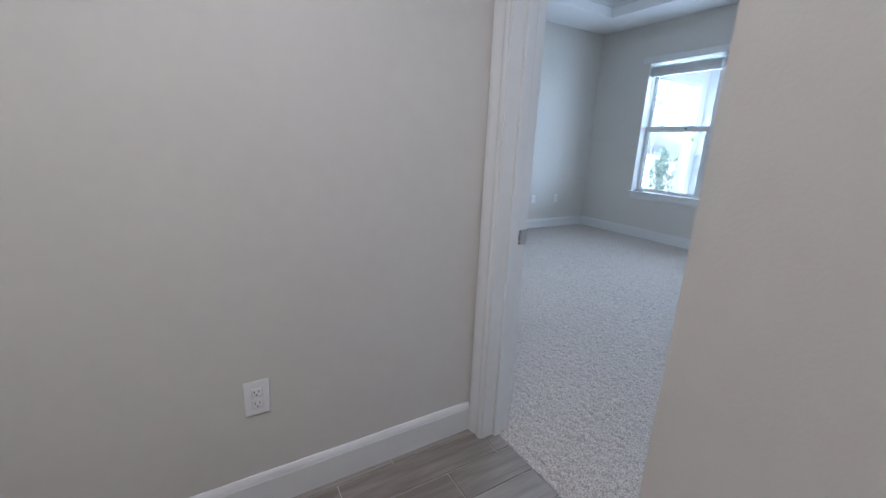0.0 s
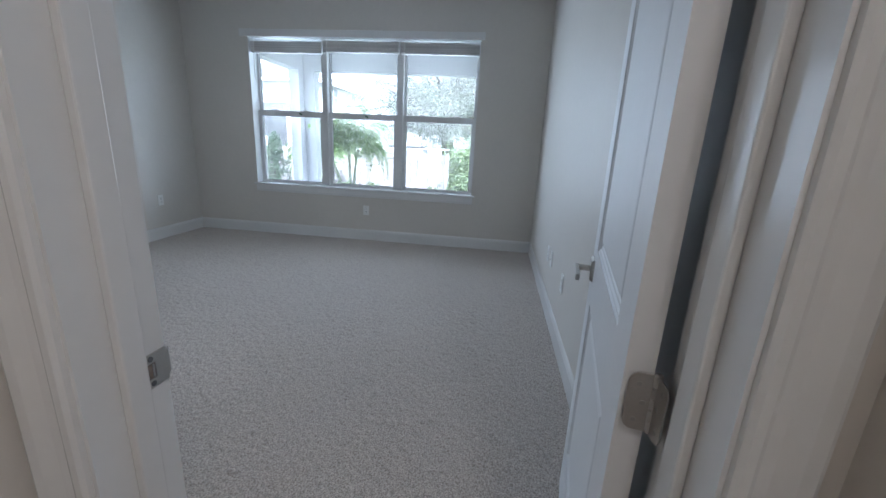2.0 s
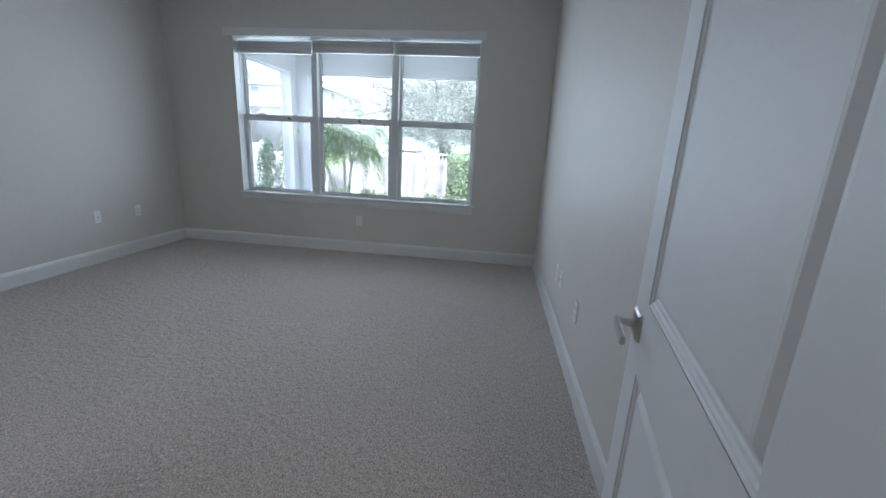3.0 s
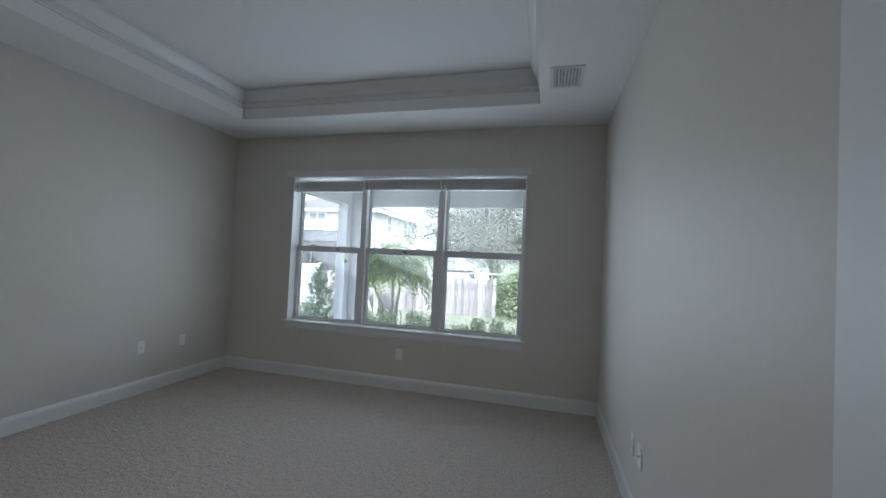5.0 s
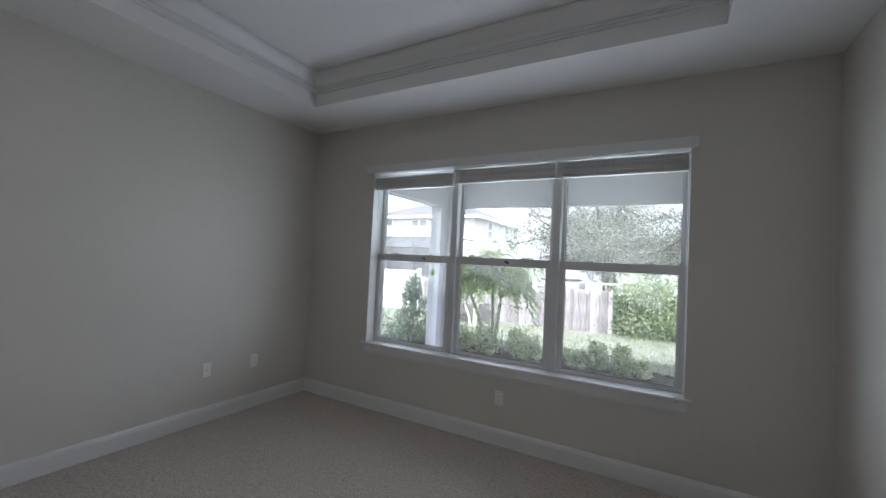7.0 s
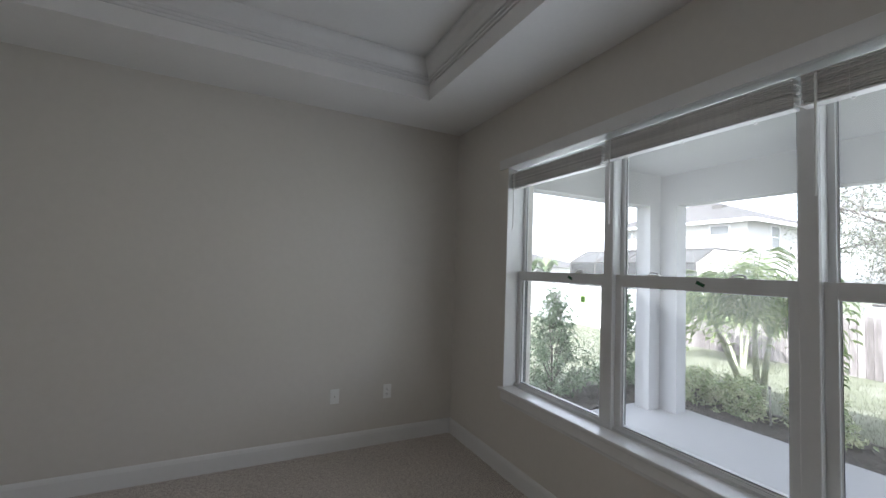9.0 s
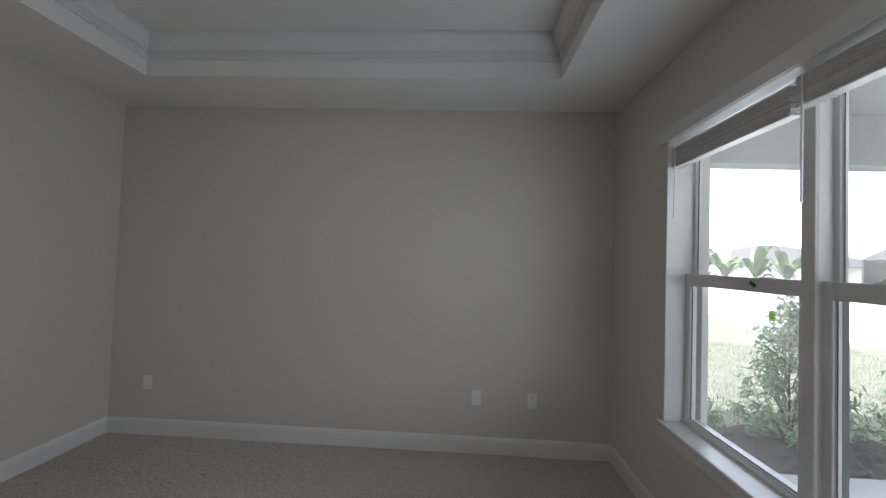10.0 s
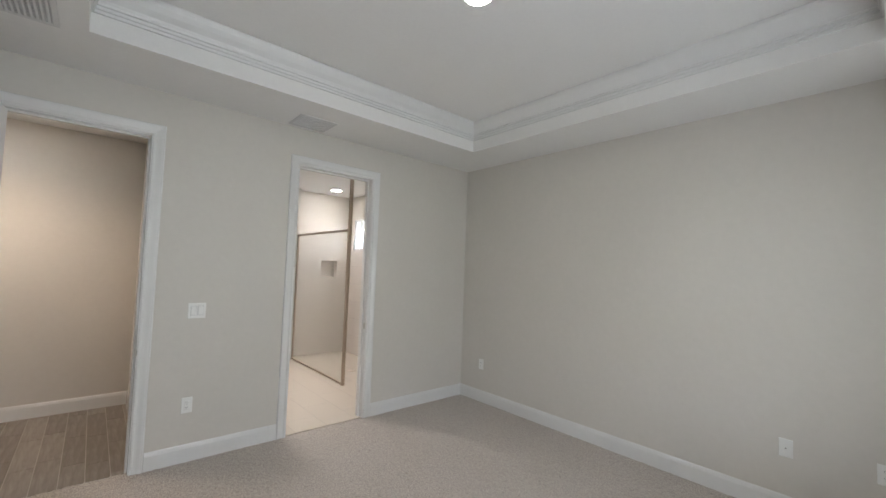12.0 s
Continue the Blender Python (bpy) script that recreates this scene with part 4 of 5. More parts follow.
structure("house_roof", bm, material("roof_shingle", (0.20, 0.19, 0.18), 0.9, var=0.2, scale=1, fine=20, bump=0.4), "grey shingle roof over the house and porch", "roof")
structure("wall_outer_south", cube(-3.0, OUT_E, -3.2, -2.95, -0.75, 2.8), STUCCO, "white stucco outer wall", "wall")
structure("wall_outer_west", cube(-3.2, -2.95, -3.2, 4.665, -0.75, 2.8), STUCCO, "white stucco outer wall", "wall")


# ---- planting ----


def leaf_mesh(name, pos, nrm, size, aspect, mat, rng, fold=0.25):
    """Many small folded leaves as one mesh: two triangles pairs on a midrib."""
    n = len(pos)
    t = rng.normal(0, 1, (n, 3))
    t -= nrm * np.sum(t * nrm, 1, keepdims=True)
    t /= np.linalg.norm(t, axis=1, keepdims=True) + 1e-9
    b = np.cross(nrm, t)
    s = (size * rng.uniform(0.6, 1.35, n))[:, None]
    tip, root = pos + t * s, pos - t * s
    left, right = pos + b * s * aspect + nrm * s * fold, pos - b * s * aspect + nrm * s * fold
    co = np.stack([root, right, tip, left], 1).reshape(-1, 3)
    base = np.arange(n)[:, None] * 4
    tris = np.concatenate([base + np.array([[0, 1, 2]]), base + np.array([[0, 2, 3]])], 1).reshape(-1, 3)
    return raw_mesh(name, co, tris, mat)


def raw_mesh(name, co, tris, mat):
    me = bpy.data.meshes.new(name)
    me.vertices.add(len(co))
    me.vertices.foreach_set("co", np.asarray(co, dtype=np.float32).ravel())
    me.loops.add(tris.size)
    me.loops.foreach_set("vertex_index", tris.astype(np.int32).ravel())
    me.polygons.add(len(tris))
    me.polygons.foreach_set("loop_start", np.arange(0, tris.size, 3, dtype=np.int32))
    me.update(calc_edges=True)
    me.materials.append(mat)
    return me


def unit(rng, n):
    v = rng.normal(0, 1, (n, 3))
    return v / np.linalg.norm(v, axis=1, keepdims=True)


def foliage(name, a, c, rough=0.6):
    m = two_tone(name, a, c, 3.0, rough, contrast=(0.25, 0.75), bump=0, island=True)
    n, l = m.node_tree.nodes, m.node_tree.links
    ramp = [k for k in n if k.bl_idname == "ShaderNodeValToRGB"][0]
    thru, mix = n.new("ShaderNodeBsdfTranslucent"), n.new("ShaderNodeMixShader")
    mix.inputs[0].default_value = 0.4
    l.new(ramp.outputs[0], thru.inputs[0])
    l.new(n["Principled BSDF"].outputs[0], mix.inputs[1])
    l.new(thru.outputs[0], mix.inputs[2])
    l.new(mix.outputs[0], n["Material Output"].inputs[0])
    return m


SHRUB_GREEN = foliage("shrub_leaf", (0.12, 0.19, 0.11), (0.37, 0.48, 0.30))
VARIEGATED = foliage("variegated_leaf", (0.30, 0.38, 0.19), (0.82, 0.84, 0.58))
OAK_LEAF = foliage("oak_leaf", (0.08, 0.09, 0.065), (0.26, 0.28, 0.21))
HEDGE_LEAF = foliage("hedge_leaf", (0.07, 0.11, 0.05), (0.26, 0.31, 0.15))
PALM_LEAF = foliage("palm_leaf", (0.15, 0.24, 0.08), (0.44, 0.52, 0.24))
BARK = two_tone("bark", (0.07, 0.06, 0.052), (0.16, 0.145, 0.13), 12, 0.95, (1, 1, 0.25), bump=0.8)
PALM_BARK = two_tone("palm_trunk", (0.26, 0.28, 0.18), (0.42, 0.42, 0.32), 5, 0.9, (0.6, 0.6, 3), bump=0.3)
MULCH = two_tone("mulch", (0.016, 0.014, 0.013), (0.115, 0.10, 0.09), 38, 0.98, bump=1.0)
WOOD_FENCE = two_tone("weathered_wood", (0.13, 0.116, 0.112), (0.27, 0.245, 0.238), 6, 0.9, (4, 4, 0.4), bump=0.4, spread=0.4)
WHITE_VINYL = material("white_vinyl_fence", (0.80, 0.80, 0.80), 0.45, var=0.03)
FAR_WALL = material("house_stucco", (0.60, 0.59, 0.575), 0.9, var=0.05, bump=0.3)
FAR_ROOF = material("far_roof_tile", (0.078, 0.074, 0.073), 0.9, var=0.15, scale=1, fine=12, bump=0.4)
CAGE = material("bronze_screen_frame", (0.07, 0.065, 0.06), 0.5, 0.3, var=0.1)
FAR_GLASS = material("far_window_glass", (0.24, 0.25, 0.255), 0.4, var=0.1)
SCREEN = glass_material("insect_screen", (0.09, 0.094, 0.098), 0.7)


def limb(bm, pts, r0, r1, seg=7):
    k = len(pts) - 1
    for i in range(k):
        rod(bm, pts[i], pts[i + 1], r0 + (r1 - r0) * i / k, r0 + (r1 - r0) * (i + 1) / k, seg)


def shrub(x, y, height, spread, n, size, mat, label, seed, taper=0.75, group="", aspect=0.36, twigs=34, loose=1.0):
    """A shrub: a few stems and a crown of leaves that gathers along twigs."""
    rng = np.random.default_rng(seed)
    z0 = ground_z(x, y)
    t = thing("shrub", label, "shrub", pose(x, y, z0), group)
    bm = bmesh.new()
    pos, nrm = [], []
    for k in range(twigs):
        hgt = height * (0.07 + 0.93 * (k + 0.5) / twigs)
        ang = k * 2.4 + rng.uniform(-0.5, 0.5)
        reach = spread * (1 - taper * (hgt / height) ** 1.3) * rng.uniform(0.55, 1.1)
        a = np.array([0.03 * math.cos(ang), 0.03 * math.sin(ang), max(0.0, hgt - 0.35 * height)])
        b = np.array([reach * math.cos(ang), reach * math.sin(ang), min(hgt, height)])
        if k % 2 == 0:
            rod(bm, a, b, 0.008, 0.003, 5)
        m = n // twigs
        f = rng.uniform(0.25, 1.05, m) ** 0.7
        p = a + (b - a) * f[:, None] + rng.normal(0, 0.045 * loose * (0.35 + 1.2 * spread), (m, 3))
        p[:, 2] = np.clip(p[:, 2], 0.02, None)
        pos.append(p)
        d = unit(rng, m) + np.array([math.cos(ang) * 0.5, math.sin(ang) * 0.5, 0.9])
        nrm.append(d / np.linalg.norm(d, axis=1, keepdims=True))
    rod(bm, (0, 0, -0.03), (0.01, 0.02, height * 0.9), 0.016, 0.004, 7)
    part("stems", bm, BARK, t, "thin brown stems")
    leaves = new("leaves", leaf_mesh("leaves", np.concatenate(pos), np.concatenate(nrm), size, aspect, mat, rng))
    leaves.parent = t
    return t


for sx, sy, sh_, sp, seed, note in ((7.50, 5.50, 1.52, 0.62, 1, "at the porch edge"), (8.80, 5.40, 1.42, 0.58, 2, "behind the column"), (6.28, 5.42, 1.05, 0.48, 3, "beside the lawn")):
    shrub(sx, sy, sh_, sp, 2700, 0.046, SHRUB_GREEN, "pointed airy green shrub " + note, seed, 0.88, aspect=0.24, twigs=64, loose=0.75)
for i, (sx, sy, sh_, sp) in enumerate(((9.02, 4.42, 0.46, 0.30), (9.05, 3.88, 0.48, 0.30), (9.08, 3.10, 0.46, 0.34), (9.62, 3.50, 0.54, 0.28), (9.12, 2.34, 0.34, 0.24), (9.14, 2.02, 0.52, 0.19), (9.12, 1.66, 0.52, 0.19), (9.08, 1.45, 0.32, 0.24), (9.08, 0.70, 0.36, 0.24), (9.02, 0.05, 0.36, 0.26), (9.6, 4.75, 0.44, 0.36), (9.45, 4.15, 0.50, 0.30))):
    shrub(sx, sy, sh_ * 0.94, sp, 640, 0.044, VARIEGATED, "yellow-green variegated shrub in the mulch bed", 10 + i, 0.45, "variegated shrubs", aspect=0.30)


def palm(x, y, seed):
    rng = np.random.default_rng(seed)
    z0 = ground_z(x, y)
    t = thing("palm_tree", "small triple-trunk palm with arching green fronds", "palm tree", pose(x, y, z0))
    for k, (dx, dy, h) in enumerate(((-0.10, 0.36, 1.02), (0.05, 0.06, 1.16), (0.10, -0.06, 0.96))):
        bm = bmesh.new()
        pts = [(dx * 0.4 + dx * f ** 1.5, dy * 0.35 + dy * 0.9 * f ** 1.4, h * f) for f in (0, 0.25, 0.5, 0.75, 1.0)]
        limb(bm, pts, 0.045, 0.028, 10)
        part("trunk", bm, PALM_BARK, t)
        top = np.array(pts[-1])
        co, tris = [], []
        ribs = bmesh.new()
        for f in range(11):
            ang = f * 2.399 + k
            ahead = np.array([math.cos(ang), math.sin(ang), 0.0])
            side = np.array([-math.sin(ang), math.cos(ang), 0.0])
            reach, rise = rng.uniform(0.65, 0.98), rng.uniform(0.55, 1.35)
            last, steps = top, 24
            for s in range(1, steps + 1):
                u = s / steps
                p = top + ahead * (reach * u) + np.array([0, 0, rise * math.sin(u * 2.3) * 0.95 - 0.80 * u * u])
                if s % 3 == 0:
                    rod(ribs, last, p, 0.009 * (1.1 - u), 0.009 * (1.05 - u), 4)
                    last = p
                if u < 0.12:
                    continue
                for sg in (-1, 1):
                    ll = (0.40 * math.sin(math.pi * min(1.0, u * 0.72 + 0.22)) + 0.05) * rng.uniform(0.85, 1.1)
                    d = side * sg * rng.uniform(0.62, 0.80) + ahead * rng.uniform(0.42, 0.66)
                    lift = rng.uniform(0.05, 0.22)
                    wide = ahead * 0.017 + np.array([0, 0, 0.008])
                    mid = p + d * (ll * 0.48) + np.array([0, 0, lift * ll * 0.5])
                    far = p + d * (ll * 0.85) + np.array([0, 0, -0.12 * ll])
                    tip = p + d * ll + np.array([0, 0, -0.42 * ll])
                    i0 = len(co)
                    co += [p, mid + wide, mid - wide, far + wide * 0.7, far - wide * 0.7, tip]
                    tris += [(i0, i0 + 1, i0 + 2), (i0 + 1, i0 + 3, i0 + 2), (i0 + 2, i0 + 3, i0 + 4), (i0 + 3, i0 + 5, i0 + 4)]
        part("frond_ribs", ribs, PALM_LEAF, t)
        fr = new("fronds", raw_mesh("fronds", np.array(co), np.array(tris), PALM_LEAF))
        fr.parent = t


palm(9.75, 4.05, 7)
palm(14.8, 6.75, 8)


def big_tree(x, y, seed):
    rng = np.random.default_rng(seed)
    z0 = ground_z(x, y)
    t = thing("oak_tree", "broad grey-green oak hung with moss behind the fence", "tree", pose(x, y, z0))
    bm = bmesh.new()
    limb(bm, [(0, 0, -0.2), (0.1, 0.05, 1.2), (0.0, 0.2, 2.4)], 0.42, 0.30, 12)
    pos = []
    for k in range(26):
        ang, el = k * 2.4, rng.uniform(0.05, 1.2)
        ln = rng.uniform(3.2, 6.0)
        pts = [np.array([0.0, 0.2, 2.3])]
        for s in range(1, 5):
            u = s / 4
            pts.append(np.array([math.cos(ang) * math.cos(el) * ln * u, 0.2 + math.sin(ang) * math.cos(el) * ln * u, 2.3 + math.sin(el) * ln * 0.85 * u + 0.5 * math.sin(u * 3)]) + rng.normal(0, 0.18, 3))
        limb(bm, pts, 0.15, 0.02, 6)
        for s in range(1, 5):
            for c in range(7):
                q = pts[s] + rng.normal(0, 0.75, 3)
                rod(bm, pts[s], q, 0.022, 0.006, 4)
                m = 105
                pos.append(q + rng.normal(0, 1, (m, 3)) * np.array([0.34, 0.34, 0.22]) - np.array([0, 0, 1]) * rng.uniform(0, 0.5, (m, 1)) ** 2)
    part("trunk", bm, BARK, t, "grey-brown trunk and bare limbs")
    p = np.concatenate(pos)
    ob = new("crown", leaf_mesh("crown", p, unit(rng, len(p)), 0.047, 0.42, OAK_LEAF, rng))
    ob.parent = t


big_tree(22.5, 3.3, 21)
big_tree(24.0, -3.5, 22)


def hedge(x0, x1, y0, y1, h, n, seed, label):
    rng = np.random.default_rng(seed)
    t = thing("hedge", label, "hedge", pose(0, 0, 0))
    bm = bmesh.new()
    pos = []
    lumps = 90
    for k in range(lumps):
        cx, cy = rng.uniform(x0, x1), rng.uniform(y0, y1)
        zz = ground_z(cx, cy)
        hz = zz + h * rng.uniform(0.12, 0.92)
        rod(bm, (cx, cy, zz - 0.05), (cx + rng.uniform(-0.3, 0.3), cy + rng.uniform(-0.3, 0.3), hz), 0.02, 0.006, 5)
        m = n // lumps
        pos.append(np.array([cx, cy, hz]) + rng.normal(0, 1, (m, 3)) * np.array([0.30, 0.36, 0.26]))
    p = np.concatenate(pos)
    p[:, 2] = np.maximum(p[:, 2], -0.68)
    part("stems", bm, BARK, t, "bare brown stems")
    d = unit(rng, len(p)) + np.array([-0.5, 0, 0.7])
    ob = new("leaves", leaf_mesh("leaves", p, d / np.linalg.norm(d, axis=1, keepdims=True), 0.050, 0.5, HEDGE_LEAF, rng))
    ob.parent = t


hedge(16.3, 17.6, -5.0, 2.5, 1.75, 42000, 31, "bright green overgrown hedge along the lawn")
hedge(17.2, 18.4, 6.0, 9.0, 1.9, 3000, 32, "green bushes rising behind the wooden fence")

# mulch beds along the porch
def bed(name, x0, x1, y0, y1):
    bm = bmesh.new()
    nx, ny = int((x1 - x0) / 0.07), int((y1 - y0) / 0.07)
    rows = []
    for i in range(nx + 1):
        row = []
        for j in range(ny + 1):
            x, y = x0 + (x1 - x0) * i / nx, y0 + (y1 - y0) * j / ny
            edge = i in (0, nx) or j in (0, ny)
            row.append(bm.verts.new((x + 0.05 * noise.noise((x * 3, y * 3, 2)), y + 0.05 * noise.noise((x * 3, y * 3, 5)), ground_z(x, y) + (-0.05 if edge else 0.045 + 0.05 * noise.noise((x * 11, y * 11, 1))))))
        rows.append(row)
    for i in range(nx):
        for j in range(ny):
            bm.faces.new([rows[i][j], rows[i + 1][j], rows[i + 1][j + 1], rows[i][j + 1]])
    return structure(name, bm, MULCH, "dark brown shredded mulch bed", "mulch bed")


bed("ground_mulch_east", 8.47, 9.65, -2.5, 5.7)
bed("ground_mulch_north", 5.7, 8.46, 4.68, 5.85)


# ---- fences, houses ----
def wooden_fence():
    f = thing("wooden_fence", "weathered pale wooden picket fence across the lawn", "fence")
    me = mesh_of("picket", cube(-0.012, 0.012, -0.066, 0.066, 0, 1.45, 0.004, 1), WOOD_FENCE)
    y, i = 2.65, 0
    rng = random.Random(4)
    while y < 10.2:
        p = new("picket", me)
        p.parent = f
        p.matrix_basis = pose(16.6 + rng.uniform(-0.006, 0.006), y, -0.74 + rng.uniform(-0.02, 0.02), rng.uniform(-0.8, 0.8), 0, 0)
        y += 0.139
    for z in (-0.45, 0.05, 0.48):
        part("rail", cube(16.615, 16.655, 2.6, 10.2, z, z + 0.09), WOOD_FENCE, f)
    for k in range(4):
        part("post", cube(16.655, 16.745, 2.6 + k * 2.5, 2.69 + k * 2.5, -0.9, 0.72), WOOD_FENCE, f)


def vinyl_fence():
    f = thing("vinyl_fence", "plain white vinyl privacy fence along the lawn", "fence")
    bm = bmesh.new()
    for j in range(16):
        box(bm, -0.011, 0.011, -1.12 + j * 0.14, -1.12 + j * 0.14 + 0.136, 0.06, 1.62, 0.003, 1)
    panel = mesh_of("fence_panel", bm, WHITE_VINYL)
    bm = cube(-0.063, 0.063, -0.063, 0.063, -0.2, 1.76, 0.006, 1)
    vs = [bm.verts.new(p) for p in ((-0.075, -0.075, 1.76), (0.075, -0.075, 1.76), (0.075, 0.075, 1.76), (-0.075, 0.075, 1.76), (0, 0, 1.83))]
    for a in range(4):
        bm.faces.new([vs[a], vs[(a + 1) % 4], vs[4]])
    bm.faces.new(vs[:4])
    post = mesh_of("fence_post", bm, WHITE_VINYL)
    rail = mesh_of("fence_rail", cube(-0.025, 0.025, -1.14, 1.14, 0, 0.14, 0.004, 1), WHITE_VINYL)
    spans = [((16.75, 10.3 + 2.4 * k), 0.0) for k in range(9)] + [((16.75 - 2.4 * k, 31.9), 90.0) for k in range(14)]
    for (x, y), turn in spans:
        m = pose(x, y, -0.74, 0, 0, turn)
        for nm, me, mm in (("fence_post", post, m), ("fence_panel", panel, m @ pose(0, 1.2, 0)), ("fence_rail", rail, m @ pose(0, 1.2, 0.02)), ("fence_rail", rail, m @ pose(0, 1.2, 1.56))):
            o = new(nm, me)
            o.parent, o.matrix_basis = f, mm


wooden_fence()
vinyl_fence()


def hip_roof(bm, x0, x1, y0, y1, z, rise, over=0.5):
    x0, x1, y0, y1 = x0 - over, x1 + over, y0 - over, y1 + over
    d = min(x1 - x0, y1 - y0) / 2
    if x1 - x0 > y1 - y0:
        r = [(x0 + d, (y0 + y1) / 2), (x1 - d - 0.01, (y0 + y1) / 2)]
        faces = ((0, 1, 5, 4), (1, 2, 5), (2, 3, 4, 5), (3, 0, 4))
    else:
        r = [((x0 + x1) / 2, y0 + d), ((x0 + x1) / 2, y1 - d - 0.01)]
        faces = ((0, 1, 4), (1, 2, 5, 4), (2, 3, 5), (3, 0, 4, 5))
    vs = [bm.verts.new(p) for p in ((x0, y0, z), (x1, y0, z), (x1, y1, z), (x0, y1, z), (*r[0], z + rise), (*r[1], z + rise))]
    for f in faces:
        bm.faces.new([vs[i] for i in f])
    bm.faces.new([vs[i] for i in (3, 2, 1, 0)])


def house_window(parent, x, y, z, w, h, face, double=True):
    """A window on a wall that faces -x ('w') or -y ('s')."""
    m = pose(x, y, z) if face == "w" else pose(x, y, z, 0, 0, 90)
    bm = bmesh.new()
    for a in ((-w / 2 - 0.08, -w / 2), (w / 2, w / 2 + 0.08)) + (((-0.04, 0.04),) if double else ()):
        box(bm, -0.06, 0.02, a[0], a[1], -0.08, h + 0.08)
    for a in ((-0.08, 0), (h, h + 0.08), (h / 2 - 0.03, h / 2 + 0.03)):
        box(bm, -0.055, 0.02, -w / 2 - 0.07, w / 2 + 0.07, a[0], a[1])
    wd = part("window", bm, WHITE_VINYL, parent, "white framed window")
    wd.matrix_basis = m
    part("pane", cube(-0.02, -0.004, -w / 2, w / 2, 0, h), FAR_GLASS, wd, "dark glass pane")


def two_storey_house():
    h = thing("house", "two-storey white stucco house with a hip roof", "house")
    x0, x1, y0, y1, g, e = 26.0, 35.0, 12.1, 20.3, -0.8, 4.5
    part("wall", cube(x0, x1, y0, y1, g, e), FAR_WALL, h)
    bm = bmesh.new()
    hip_roof(bm, x0, x1, y0, y1, e, 1.9)
    part("roof", bm, FAR_ROOF, h, "grey tiled hip roof")
    bm = bmesh.new()
    for a in ((x0 - 0.52, x1 + 0.52, y0 - 0.53, y0 - 0.49), (x0 - 0.53, x0 - 0.49, y0 - 0.52, y1 + 0.52)):
        box(bm, *a, e - 0.14, e + 0.03)
    part("fascia", bm, WHITE_VINYL, h, "white fascia board")
    bm = bmesh.new()
    for vx, vy in ((28.2, 14.6), (28.9, 16.4), (29.3, 18.0)):
        box(bm, vx - 0.25, vx + 0.25, vy - 0.3, vy + 0.3, e + 0.85, e + 1.25, 0.04)
    part("roof_vent", bm, CAGE, h)
    for yy, ww in ((16.4, 1.25), (13.4, 0.9), (19.2, 0.9)):
        house_window(h, x0, yy, 3.2, ww, 1.05, "w", ww > 1)
        house_window(h, x0, yy, 0.4, ww, 1.1, "w", ww > 1)
    for xx in (28.6, 32.0):
        house_window(h, xx, y0, 3.2, 0.8, 1.1, "s", False)


def screen_cage():
    c = thing("pool_cage", "dark bronze screened pool enclosure with a ridged roof", "screen enclosure")
    x0, x1, y0, y1, g, e, t = 21.6, 25.9, 12.0, 19.6, -0.75, 2.15, 2.85
    def bar(a, b, r=0.05):
        bm = bmesh.new()
        rod(bm, a, b, r, seg=4)
        part("beam", bm, CAGE, c)
    ys = [y0 + (y1 - y0) * i / 4 for i in range(5)]
    for y in ys:
        bar((x0, y, g), (x0, y, e))
        bar((x0, y, e), (x0 + 1.4, y, t))
        bar((x0 + 1.4, y, t), (x1, y, t))
    for z in (g + 0.9, e):
        bar((x0, y0, z), (x0, y1, z), 0.04)
    bar((x0 + 1.4, y0, t), (x0 + 1.4, y1, t))
    for a, b in zip(ys, ys[1:]):
        bar((x0, a, e), (x0 + 1.4, (a + b) / 2, t), 0.03)
        bar((x0, b, e), (x0 + 1.4, (a + b) / 2, t), 0.03)
    bm = bmesh.new()
    vs = [bm.verts.new(p) for p in ((x0, y0, e), (x0, y1, e), (x0 + 1.4, y1, t), (x0 + 1.4, y0, t), (x0, y0, g), (x0, y1, g))]
    bm.faces.new(vs[:4])
    bm.faces.new([vs[0], vs[1], vs[5], vs[4]])
    part("screen_mesh", bm, SCREEN, c, "fine dark insect mesh")


def far_house(x, y, w, d, turn, label):
    h = thing("house", label, "house", pose(x, y, -0.8, 0, 0, turn))
    part("wall", cube(-w / 2, w / 2, -d / 2, d / 2, 0, 3.0), FAR_WALL, h)
    bm = bmesh.new()
    hip_roof(bm, -w / 2, w / 2, -d / 2, d / 2, 3.0, 2.2)
    part("roof", bm, FAR_ROOF, h, "grey shingle hip roof")
    for k in (-0.3, 0.0, 0.3):
        house_window(h, -w / 2, d * k, 0.9, 1.1, 1.3, "w")
        house_window(h, w * k, -d / 2, 0.9, 1.1, 1.3, "s")


two_storey_house()
screen_cage()
far_house(38, 47, 16, 13, 10, "single-storey house with a grey roof beyond the fence")
far_house(20, 56, 15, 12, -5, "pale single-storey house far beyond the fence")
far_house(44, 2, 13, 14, 0, "pale single-storey house behind the oak")


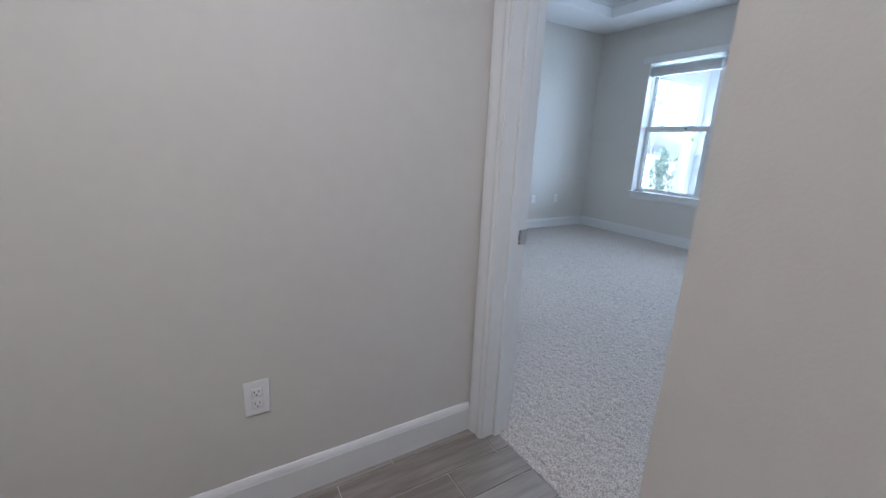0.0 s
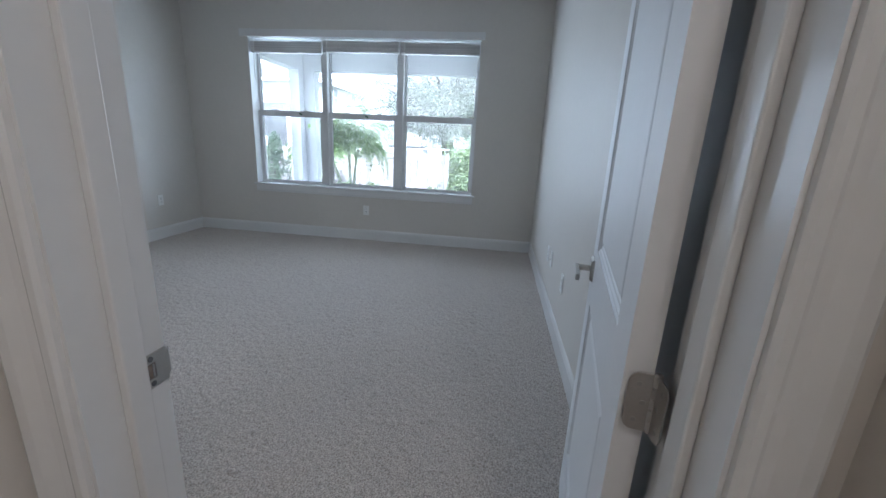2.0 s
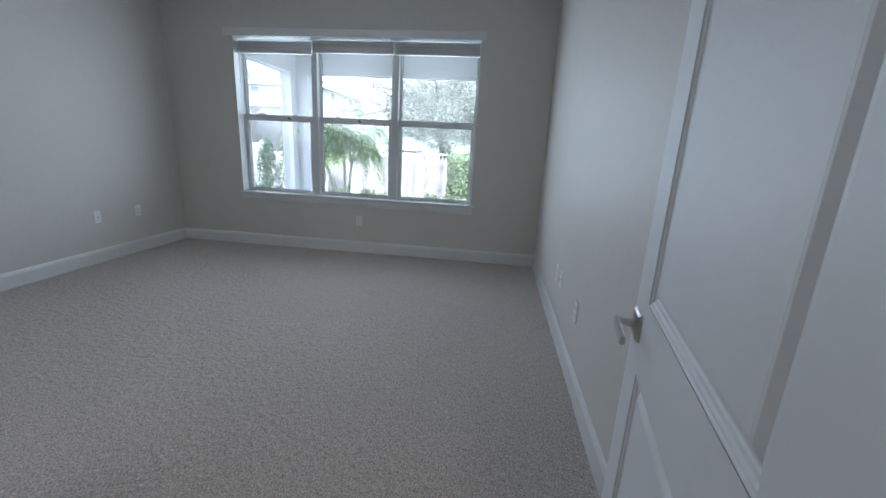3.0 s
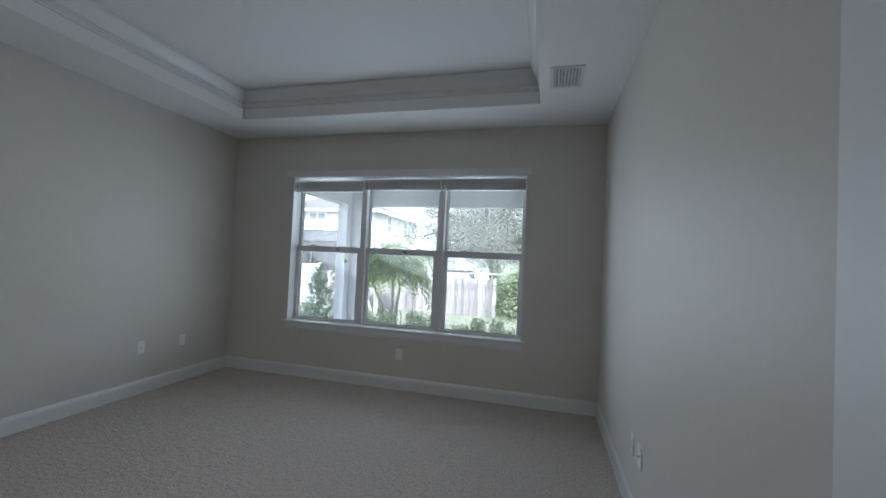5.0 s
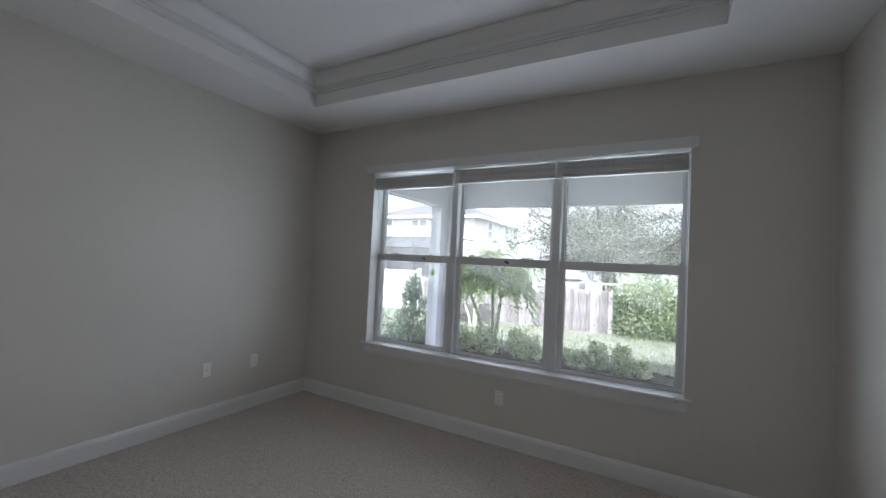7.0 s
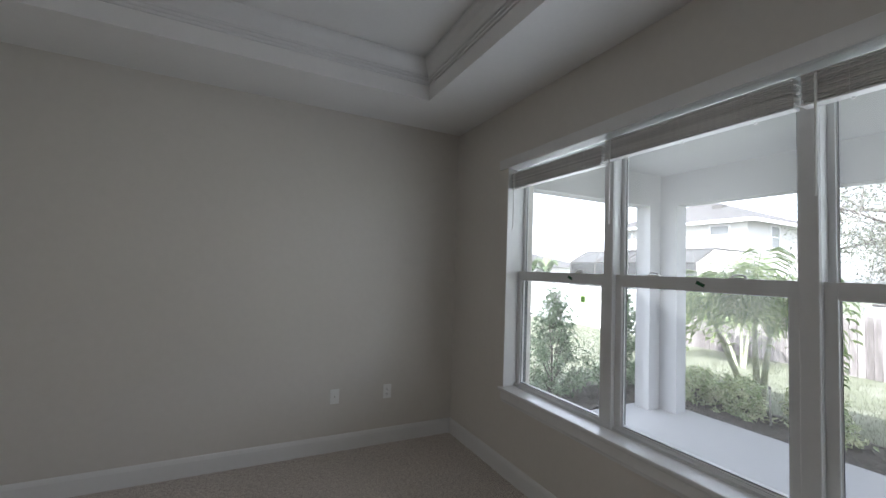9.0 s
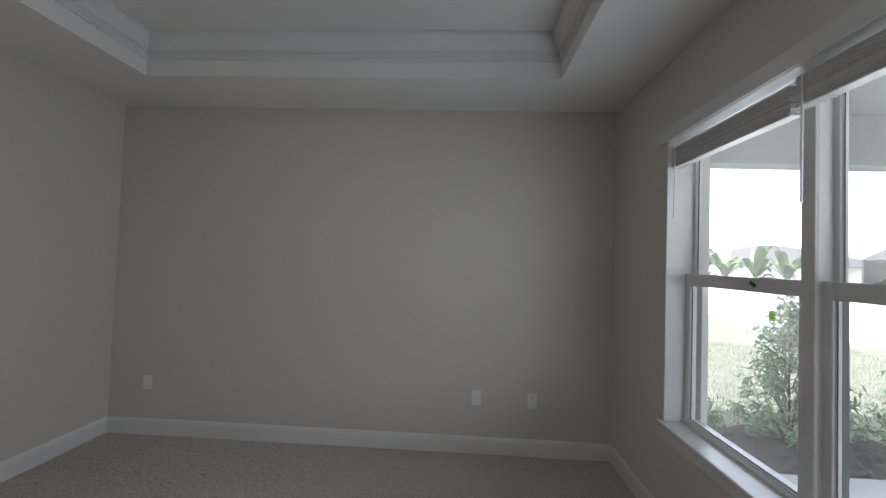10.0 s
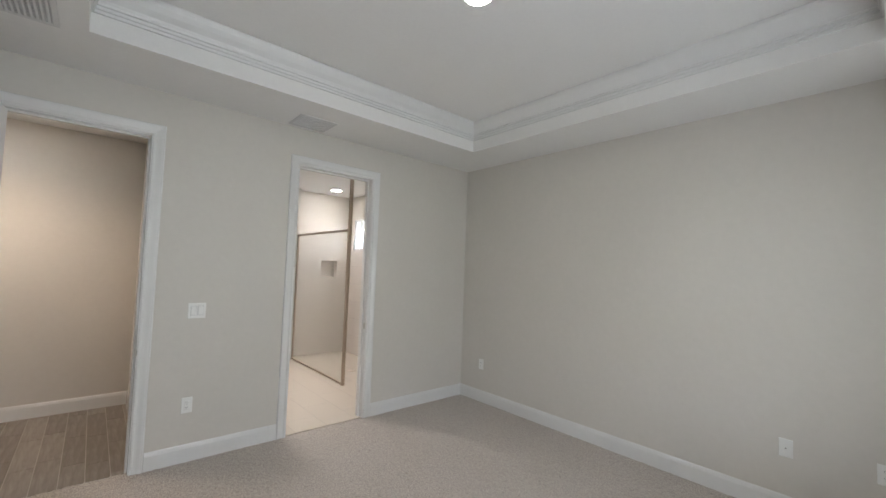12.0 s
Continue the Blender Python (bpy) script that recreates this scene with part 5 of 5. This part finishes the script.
def banana(x, y, seed):
    rng = np.random.default_rng(seed)
    t = thing("banana_plant", "broad-leaved green banana plant above the fence", "plant", pose(x, y, -0.75), "banana plants")
    bm = rod(bmesh.new(), (0, 0, 0), (0.05, 0, 2.0), 0.13, 0.07, 10)
    part("stem", bm, PALM_BARK, t)
    bm = bmesh.new()
    for k in range(8):
        ang, ln, rise = k * 2.4 + rng.uniform(-0.3, 0.3), rng.uniform(0.9, 1.6), rng.uniform(0.8, 2.0)
        rows = []
        for s in range(9):
            u = s / 8
            p = Vector((math.cos(ang) * ln * u * 0.9, math.sin(ang) * ln * u * 0.9, 1.9 + rise * math.sin(u * 2.0) - 0.4 * u * u))
            sd = Vector((-math.sin(ang), math.cos(ang), 0)) * (0.27 * math.sin(math.pi * min(1, 0.12 + u * 0.86)))
            rows.append([bm.verts.new(p + sd - Vector((0, 0, 0.06))), bm.verts.new(p), bm.verts.new(p - sd - Vector((0, 0, 0.06)))])
        for a, b in zip(rows, rows[1:]):
            bm.faces.new([a[0], a[1], b[1], b[0]])
            bm.faces.new([a[1], a[2], b[2], b[1]])
    part("leaf_crown", bm, HEDGE_LEAF, t)


for i, (bx, by) in enumerate(((17.9, 25.8), (18.6, 24.1), (17.7, 28.2), (19.2, 22.6), (17.6, 30.4), (18.9, 26.9), (20.6, 22.4), (22.6, 23.0))):
    banana(bx, by, 40 + i)


def parked_car():
    c = thing("pickup_truck", "dark parked pickup with a pale bed rail behind the fence", "truck", pose(19.6, 4.35, -0.78))
    bm = bmesh.new()
    box(bm, -0.9, 0.9, -2.4, 2.2, 0.32, 1.12, 0.12, 3)
    part("body", bm, CAGE, c)
    bm = bmesh.new()
    box(bm, -0.78, 0.78, -0.28, 1.5, 1.08, 1.66, 0.16, 3)
    part("cabin", bm, FAR_GLASS, c, "dark tinted glass cabin")
    part("roof", cube(-0.72, 0.72, -0.15, 1.3, 1.65, 1.72, 0.03, 2), CAGE, c)
    for sx in (-0.6, 0.6):
        bm = rod(bmesh.new(), (sx, -2.0, 1.60), (sx, -0.25, 1.64), 0.022, seg=8)
        for py in (-1.95, -1.1):
            rod(bm, (sx, py, 1.05), (sx, py, 1.61), 0.02, seg=8)
        part("bed_rail", bm, SCREW, c, "pale metal bed rail")
    for wx in (-0.85, 0.85):
        for wy in (-1.35, 1.35):
            bm = rod(bmesh.new(), (wx - 0.1, wy, 0.33), (wx + 0.1, wy, 0.33), 0.33, seg=20)
            wl = part("wheel", bm, DARK, c)
            bm = rod(bmesh.new(), (wx - 0.105, wy, 0.33), (wx + 0.105, wy, 0.33), 0.2, seg=16)
            part("rim", bm, SCREW, wl)


def garden_stake(x, y):
    t = thing("garden_stake", "slim grey metal stake in the mulch bed", "stake", pose(x, y, ground_z(x, y)))
    bm = rod(bmesh.new(), (0, 0, -0.1), (0.01, 0.02, 0.46), 0.010, seg=10)
    part("rod", bm, SCREW, t)
    part("cap", rod(bmesh.new(), (0.01, 0.02, 0.45), (0.01, 0.02, 0.48), 0.016, 0.012, 12), CAGE, t, "small dark cap")


garden_stake(9.0, 3.57)
parked_car()


# ---- grass blades near the porch ----
def grass():
    rng = np.random.default_rng(77)
    n = 70000
    x, y = rng.uniform(5.8, 16.5, n), rng.uniform(-1.5, 14, n)
    keep = (y > 5.75) | (x > 9.5)
    x, y = x[keep], y[keep]
    n = len(x)
    z = np.array([ground_z(a, b) for a, b in zip(x, y)])
    ang, h = rng.uniform(0, 6.28, n), rng.uniform(0.035, 0.085, n)
    lean = rng.normal(0, 0.02, (n, 2))
    w = 0.004
    p0 = np.stack([x - np.cos(ang) * w, y - np.sin(ang) * w, z - 0.02], 1)
    p1 = np.stack([x + np.cos(ang) * w, y + np.sin(ang) * w, z - 0.02], 1)
    p2 = np.stack([x + lean[:, 0], y + lean[:, 1], z + h], 1)
    co = np.stack([p0, p1, p2], 1).reshape(-1, 3)
    ob = new("grass", raw_mesh("grass", co, np.arange(n * 3).reshape(-1, 3), foliage("grass_blade", (0.12, 0.136, 0.085), (0.215, 0.225, 0.168))))
    tagged(ob, "short mown green grass blades on the lawn", "grass", kind="stuff")


grass()


# ---- hall floor: wood-look tile planks ----
def hall_planks():
    length, width, gap = 0.60, 0.135, 0.004
    floor = thing("floor_hall", "grey-brown wood-look plank tile with pale grout", "floor", kind="structure")
    meshes = {}

    def plank(x0, x1, y0, y1):
        w, d = round(x1 - x0, 3), round(y1 - y0, 3)
        if (w, d) not in meshes:
            meshes[w, d] = mesh_of("plank", cube(-w / 2, w / 2, -d / 2, d / 2, -0.006, 0.0, 0.0012, 1), PLANK)
        p = new("plank", meshes[w, d])
        p.parent = floor
        p.location = ((x0 + x1) / 2, (y0 + y1) / 2, 0)

    shifts = (0.705, 0.49, 0.862, 0.20, 0.62)
    y1, row = HALL_N, 0
    while y1 > -2.19:
        y0 = max(-2.2, 1.262 - row * width)
        x = shifts[row % 5] - 6 * length
        while x < 1.160:
            a, b = max(x, HALL_W), min(x + length, 1.160)
            if b - a > 0.03:
                plank(a + gap / 2, b - gap / 2, y0 + gap / 2, y1 - gap / 2)
            x += length
        y1, row = y0, row + 1


hall_planks()
